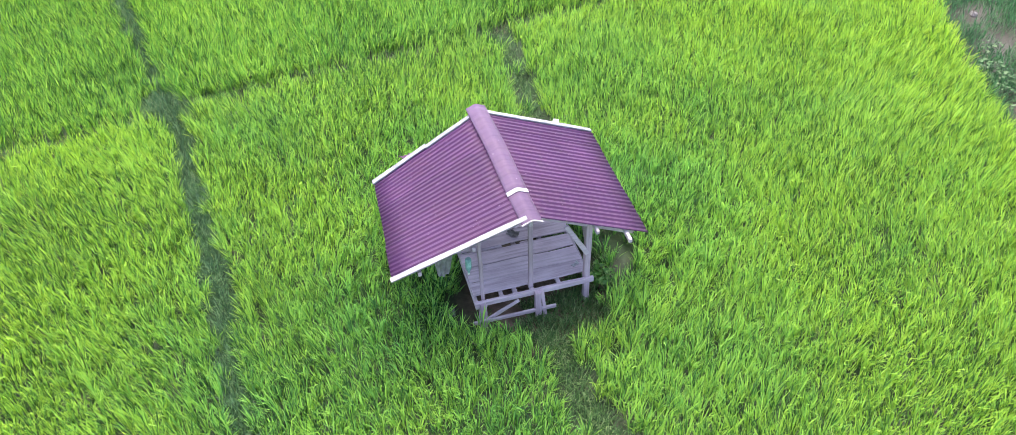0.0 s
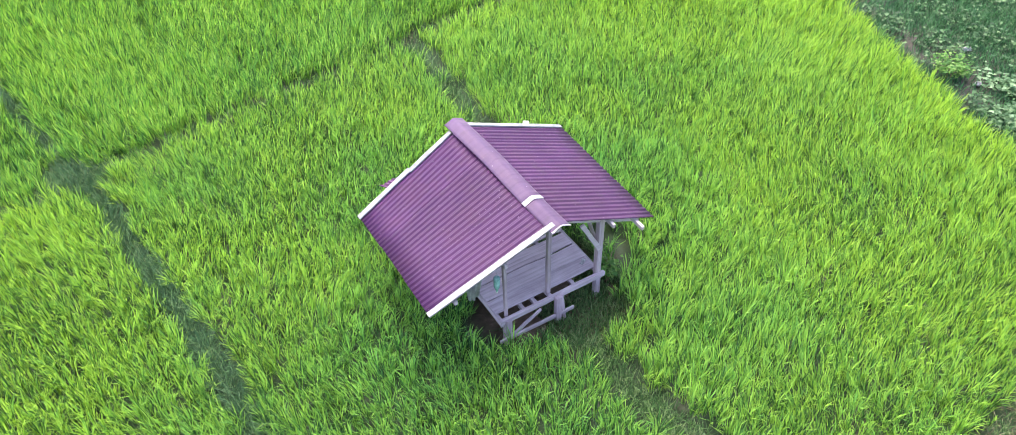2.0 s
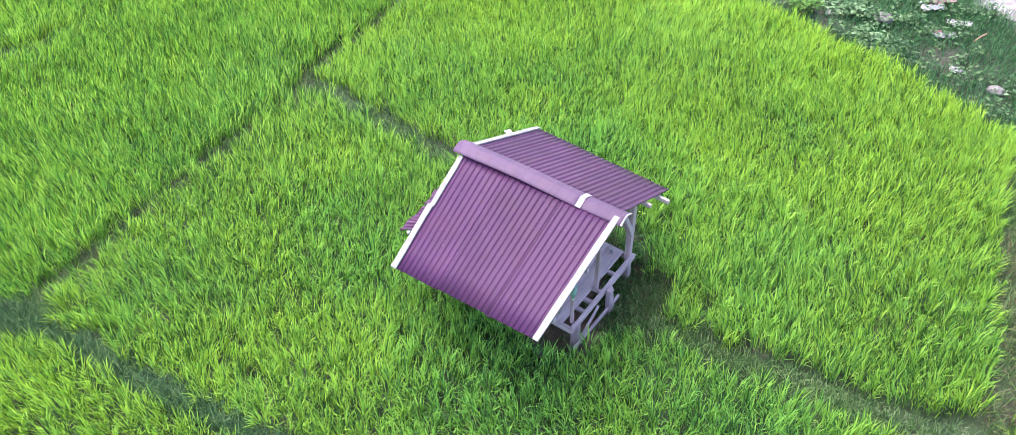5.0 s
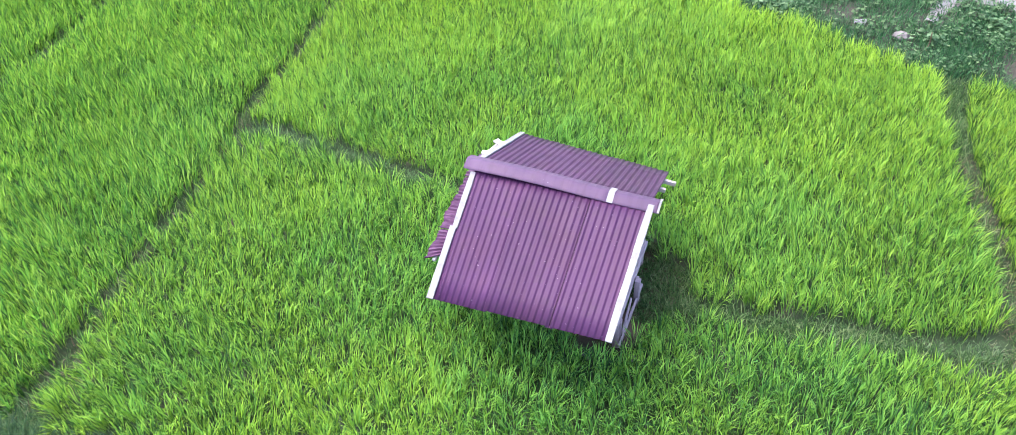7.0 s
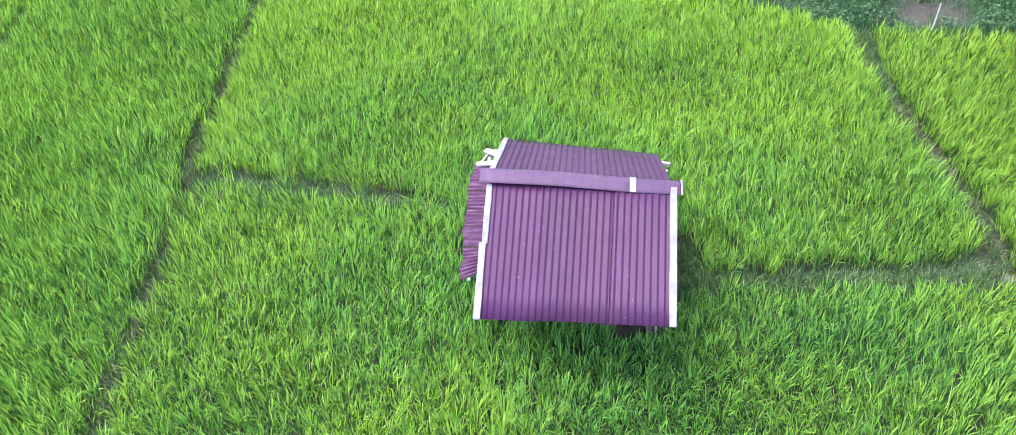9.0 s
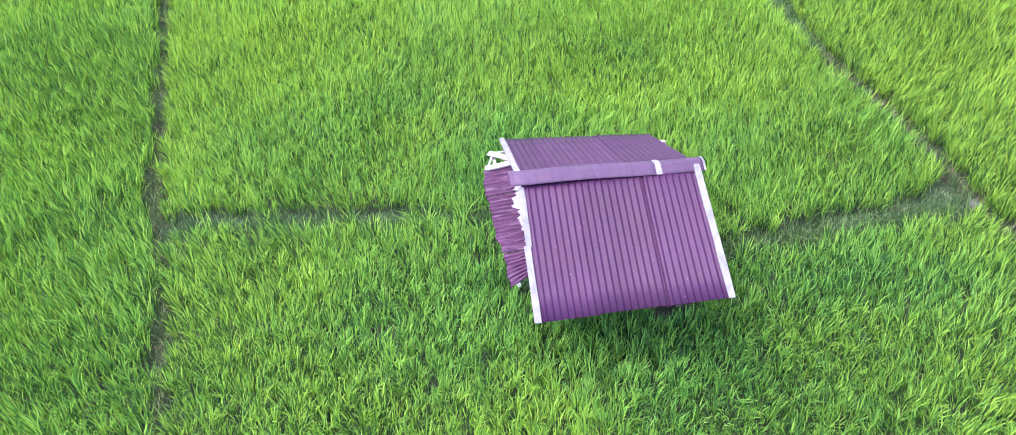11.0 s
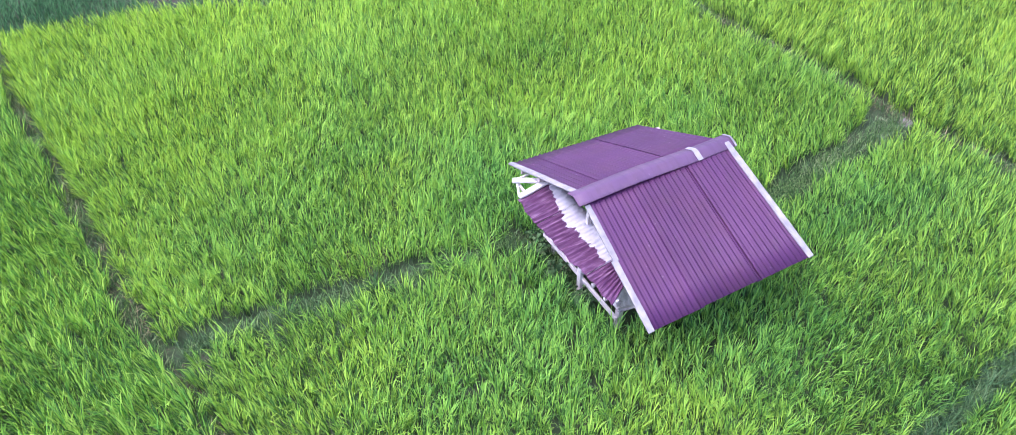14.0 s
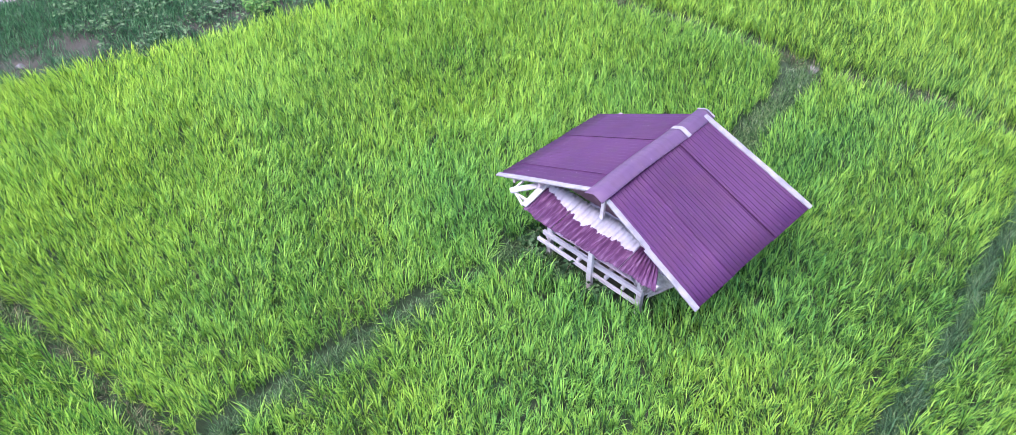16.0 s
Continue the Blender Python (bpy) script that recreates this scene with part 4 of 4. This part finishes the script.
# posts
beam("post", (-0.79, -1.17, -0.34), (-0.79, -1.17, 0.40), 0.11, 0.10, WOOD_Z)
beam("post", (-0.76, -1.08, 0.36), (-0.80, -1.06, roof_under(-0.8, -1.06) - 0.1), 0.055, 0.05, WOOD_Z)
# north posts are paler: the brighter light on that end is in their colour
for x, y, x2, y2 in ((1.0, -1.11, 0.98, -1.08), (-0.78, 0.96, -0.80, 0.92), (1.12, 0.94, 1.08, 0.9)):
    beam("post", (x, y, -0.34), (x2, y2, roof_under(x2, y2) - 0.1), 0.10, 0.10, PALE_WOOD if y > 0 else WOOD_Z)
beam("post", (0.06, -1.03, 0.36), (0.03, -1.03, roof_under(0.03, -1.03) - 0.1), 0.075, 0.07, WOOD_Z)
beam("post", (0.12, -1.25, -0.34), (0.11, -1.25, 0.43), 0.10, 0.08, WOOD_Z)
beam("post", (0.25, -1.28, -0.24), (0.18, -1.22, 0.42), 0.06, 0.05, WOOD_Z)
beam("post", (0.12, 1.09, -0.25), (0.12, 1.08, 0.76), 0.09, 0.07, PALE_WOOD)
# floor beams and joists
DECK = 0.37
beam("edge_beam", (-0.92, -1.17, DECK + 0.01), (1.10, -1.15, DECK - 0.03), 0.06, 0.10, WOOD_X)
# north beam, rail and joists likewise carry that end's light in their pale tone
beam("edge_beam", (-0.86, 1.0, DECK), (1.22, 0.98, DECK), 0.06, 0.08, PALE_WOOD)
beam("low_rail", (-0.86, 1.06, DECK - 0.20), (1.28, 1.05, DECK - 0.14), 0.05, 0.07, PALE_WOOD)
for x in (-0.5, -0.16, 0.42, 0.80):
    beam("joist", (x, 0.9, DECK - 0.09), (x, 1.05, DECK - 0.10), 0.06, 0.06, PALE_WOOD)
beam("edge_beam", (-0.88, -1.18, DECK - 0.05), (-0.80, 1.02, DECK - 0.05), 0.06, 0.10, WOOD_Y)
beam("edge_beam", (1.03, -1.16, DECK - 0.05), (1.12, 1.0, DECK - 0.05), 0.06, 0.10, WOOD_Y)
for x in (-0.45, -0.22, 0.06, 0.52):
    beam("joist", (x, -1.15, DECK - 0.035), (x + 0.07, 0.98, DECK - 0.05), 0.07, 0.06, WOOD_Y)
# broad floor boards, gaping where they have shrunk
for i, (y0, y1, x0, x1) in enumerate(((-0.99, -0.70, -0.88, 1.02), (-0.695, -0.365, -0.86, 1.06), (-0.355, -0.045, -0.87, 1.05), (0.02, 0.335, -0.84, 1.09), (0.342, 0.60, -0.83, 1.06), (0.612, 0.90, -0.84, 1.08))):
    tip = (0.004, -0.012, 0.01, -0.008, 0.006, -0.01)[i]
    up = (0.012, 0.016, 0.010, 0.020, 0.012, 0.015)[i]
    part("deck_plank", bar((x0, (y0 + y1) / 2, DECK + up), (x1, (y0 + y1) / 2 + tip, DECK + up - 0.01), y1 - y0, 0.024, 0.004, 0.004), WOOD_X, hut)
part("deck_plank", bar((-0.85, -0.014, DECK + 0.004), (-0.12, -0.008, DECK + 0.006), 0.05, 0.02, 0.003, 0.003), WOOD_X, hut, "narrow split floor board")
part("deck_plank", bar((0.20, -0.022, DECK + 0.002), (0.34, -0.020, DECK + 0.004), 0.04, 0.02, 0.003, 0.003), WOOD_X, hut, "narrow split floor board")
beam("low_rail", (-0.98, -1.25, 0.04), (0.42, -1.27, 0.04), 0.035, 0.07, WOOD_X)
beam("brace", (-0.74, -1.235, 0.05), (-0.20, -1.225, 0.32), 0.035, 0.06, WOOD_X)
beam("brace", (0.97, -1.12, 0.92), (0.58, -1.12, 1.62), 0.04, 0.08, WOOD_X)
beam("brace", (1.02, -1.06, 0.85), (1.04, -0.5, 1.42), 0.04, 0.07, WOOD_Y)
# roof frame
beam("ridge_beam", (-0.07, -1.37, 2.06), (-0.10, 1.28, 2.155), 0.06, 0.10, WOOD_Y)
for x, s in ((-1.75, -1.36), (-0.93, -1.38)):
    beam("purlin", (x - 0.02, s, roof_under(x, -1.36) - 0.05), (x + 0.03, 1.29, roof_under(x, 1.29) - 0.05), 0.05, 0.07, WOOD_Y)
for x, s in ((1.02, -1.36), (1.55, -1.44)):
    beam("purlin", (x, s, roof_under(x, -1.3) - 0.05), (x + 0.03, 1.33, roof_under(x, 1.29) - 0.05), 0.05, 0.07, WOOD_Y)
for y in (-1.1, 0.95):
    beam("rafter", (-0.08, y, roof_under(-0.08, y) - 0.12), (-1.85, y, roof_under(-1.85, y) - 0.12), 0.04, 0.07, WOOD_X)
    beam("rafter", (-0.08, y, roof_under(-0.08, y) - 0.12), (1.75, y, roof_under(1.75, y) - 0.12), 0.04, 0.07, WOOD_X)
beam("tie_beam", (-0.87, 0.95, 1.42), (1.11, 0.95, 1.44), 0.05, 0.08, WOOD_X)

# the lean-to sheet on the north gable
OUT = [Vector((-1.44, 1.63, 1.395)), Vector((-0.80, 1.66, 1.43)), Vector((-0.22, 1.70, 1.46)), Vector((0.42, 1.73, 1.49)), Vector((1.0, 1.73, 1.52))]
INN = [Vector((-1.10, 1.05, 1.48)), Vector((-0.79, 1.01, 1.515)), Vector((-0.22, 0.98, 1.55)), Vector((0.42, 1.0, 1.58)), Vector((1.06, 1.01, 1.61))]
for i in range(4):
    lift = Vector((0, 0, (-0.006, 0.008, -0.004, 0.006)[i]))
    cut = (OUT[i + 1] - OUT[i]).normalized() * (0.004 if i < 2 else 0)
    part("awning_sheet", sheet(INN[i] + lift, INN[i + 1] - cut + lift, OUT[i] + lift, OUT[i + 1] - cut + lift, (8, 7, 8, 7)[i], amp=0.008, rows=6, ragged=0.045, u0=(OUT[i].x + 1.4) / 2.62, u1=(OUT[i + 1].x + 1.4) / 2.62, v0=0.75 if i == 0 else 0.0, sag=0.012), AWNING, hut, "peeled purple sheet, ragged at its edge" if i == 0 else "peeled purple sheet, bare and pale at its top", True)
beam("awning_rafter", (1.06, 1.0, 1.63), (1.02, 1.70, 1.555), 0.10, 0.04, PALE_WOOD, "pale timber along the sheet's edge")
beam("awning_rafter", (-1.08, 1.02, 1.42), (-1.30, 1.56, 1.33), 0.05, 0.05, PALE_WOOD)
beam("awning_purlin", (-1.08, 1.10, 1.42), (1.16, 1.10, 1.55), 0.05, 0.06, PALE_WOOD)
beam("awning_purlin", (-1.40, 1.52, 1.34), (1.36, 1.52, 1.485), 0.05, 0.05, PALE_WOOD)
beam("awning_strut", (1.03, 1.03, 1.585), (1.40, 1.60, 1.565), 0.11, 0.035, PALE_WOOD, "broad pale board reaching past the sheet")
beam("awning_strut", (1.40, 1.58, 1.545), (1.42, 1.16, 1.56), 0.035, 0.035, PALE_WOOD)
beam("awning_strut", (1.36, 1.54, 1.53), (1.08, 1.66, 1.50), 0.035, 0.035, PALE_WOOD)
beam("gable_post", (-0.05, 1.13, 1.58), (-0.08, 1.13, 2.13), 0.06, 0.06, PALE_WOOD)
part("gable_sheet", sheet((-0.30, 1.0, 2.06), (0.20, 1.0, 2.08), (-0.80, 1.0, 1.60), (0.90, 1.0, 1.64), 9, amp=0.004, rows=2), GABLE, hut, "dull rose board closing the gable", True)


# ---- loose things at the hut ----


def hanging_bottle(place, top_z):
    """A teal plastic bottle hung upside down on a string."""
    ob = tagged(new("plastic_bottle"), "teal plastic bottle hanging from the roof on a string", "bottle")
    ob.location = place
    bm = bmesh.new()
    prof = [(0.0, 0.17), (0.04, 0.17), (0.048, 0.155), (0.048, 0.02), (0.044, -0.03), (0.03, -0.07), (0.016, -0.10), (0.016, -0.125), (0.0, -0.125)]
    rings = [[bm.verts.new((r * math.cos(6.2832 * j / 14), r * math.sin(6.2832 * j / 14), z)) for j in range(14)] for r, z in prof[1:-1]]
    for a, b in zip(rings, rings[1:]):
        for j in range(14):
            bm.faces.new((a[j], a[(j + 1) % 14], b[(j + 1) % 14], b[j]))
    bm.faces.new(rings[0])
    bm.faces.new(rings[-1][::-1])
    bmesh.ops.recalc_face_normals(bm, faces=bm.faces)
    part("bottle_body", bm, TEAL, ob, smooth=True)
    part("cap", tube([(0, 0, -0.12), (0, 0, -0.15)], 0.019, 12), PIPE, ob, "white cap")
    part("string", tube([(0, 0, 0.165), (0.004, 0, top_z - place[2])], 0.003, 5), SACK, ob)
    return ob


hanging_bottle((-1.0, -1.2, 1.30), roof_under(-1.0, -1.2))


def hung_cloth(x, y, top, w, tall):
    """A dirty rag hung over a rail, with folds."""
    bm = bmesh.new()
    n, m = 14, 10
    g = [[bm.verts.new((x + (i / n - 0.5) * w * (1 - 0.35 * j / m), y + 0.02 * math.sin(i * 1.3 + j * 0.25), top - tall * (j / m) * (1 - 0.25 * abs(i / n - 0.4)))) for i in range(n + 1)] for j in range(m + 1)]
    for j in range(m):
        for i in range(n):
            bm.faces.new((g[j][i], g[j][i + 1], g[j + 1][i + 1], g[j + 1][i]))
    bmesh.ops.solidify(bm, geom=bm.faces[:], thickness=0.006)
    return tagged(link_mesh("rag", bm, SACK, smooth=True), "dirty white rag hanging under the roof's eave", "rag")


def hung_sack(a, b, low):
    """A limp pale sack tied under the eave from a to b, its folds drawn together towards its low corner."""
    bm = bmesh.new()
    n, m = 14, 12
    a, b, low = Vector(a), Vector(b), Vector(low)
    g = []
    for j in range(m + 1):
        row = []
        for i in range(n + 1):
            k, v = i / n, j / m
            p = a.lerp(b, k).lerp(low + (b - a) * 0.22 * (k - 0.5), v)
            p.y += 0.03 * math.sin(i * 1.2 + j * 0.3) * (0.4 + v) + 0.04 * math.sin(3.1416 * v)
            p.z -= 0.03 * math.sin(3.1416 * k) * (1 - v)
            row.append(bm.verts.new(p))
        g.append(row)
    for j in range(m):
        for i in range(n):
            bm.faces.new((g[j][i], g[j][i + 1], g[j + 1][i + 1], g[j + 1][i]))
    bmesh.ops.solidify(bm, geom=bm.faces[:], thickness=0.006)
    return tagged(link_mesh("sack", bm, SACK, smooth=True), "limp pale sack hanging on the hut's corner post", "sack")


hung_sack((-0.86, 1.10, 1.26), (-1.48, 1.12, 1.12), (-0.96, 1.12, 0.56))
hung_cloth(-1.38, -1.2, roof_under(-1.38, -1.2) - 0.02, 0.30, 0.46)
crumpled((0.91, -0.82, 0.397), 0.14, 0.06, SACK, "wrapper", "crumpled white wrapper on the hut's plank floor", "wrapper", 0.03)
crumpled((-0.68, 0.78, 0.394), 0.34, 0.34, SACK, "plastic_sack", "crumpled whitish sack on the hut's plank floor", "sack", 0.10)
crumpled((0.15, 0.2, 0.398), 0.2, 0.12, STONE, "wrapper", "dark crumpled wrapper on the hut's plank floor", "wrapper", 0.03)
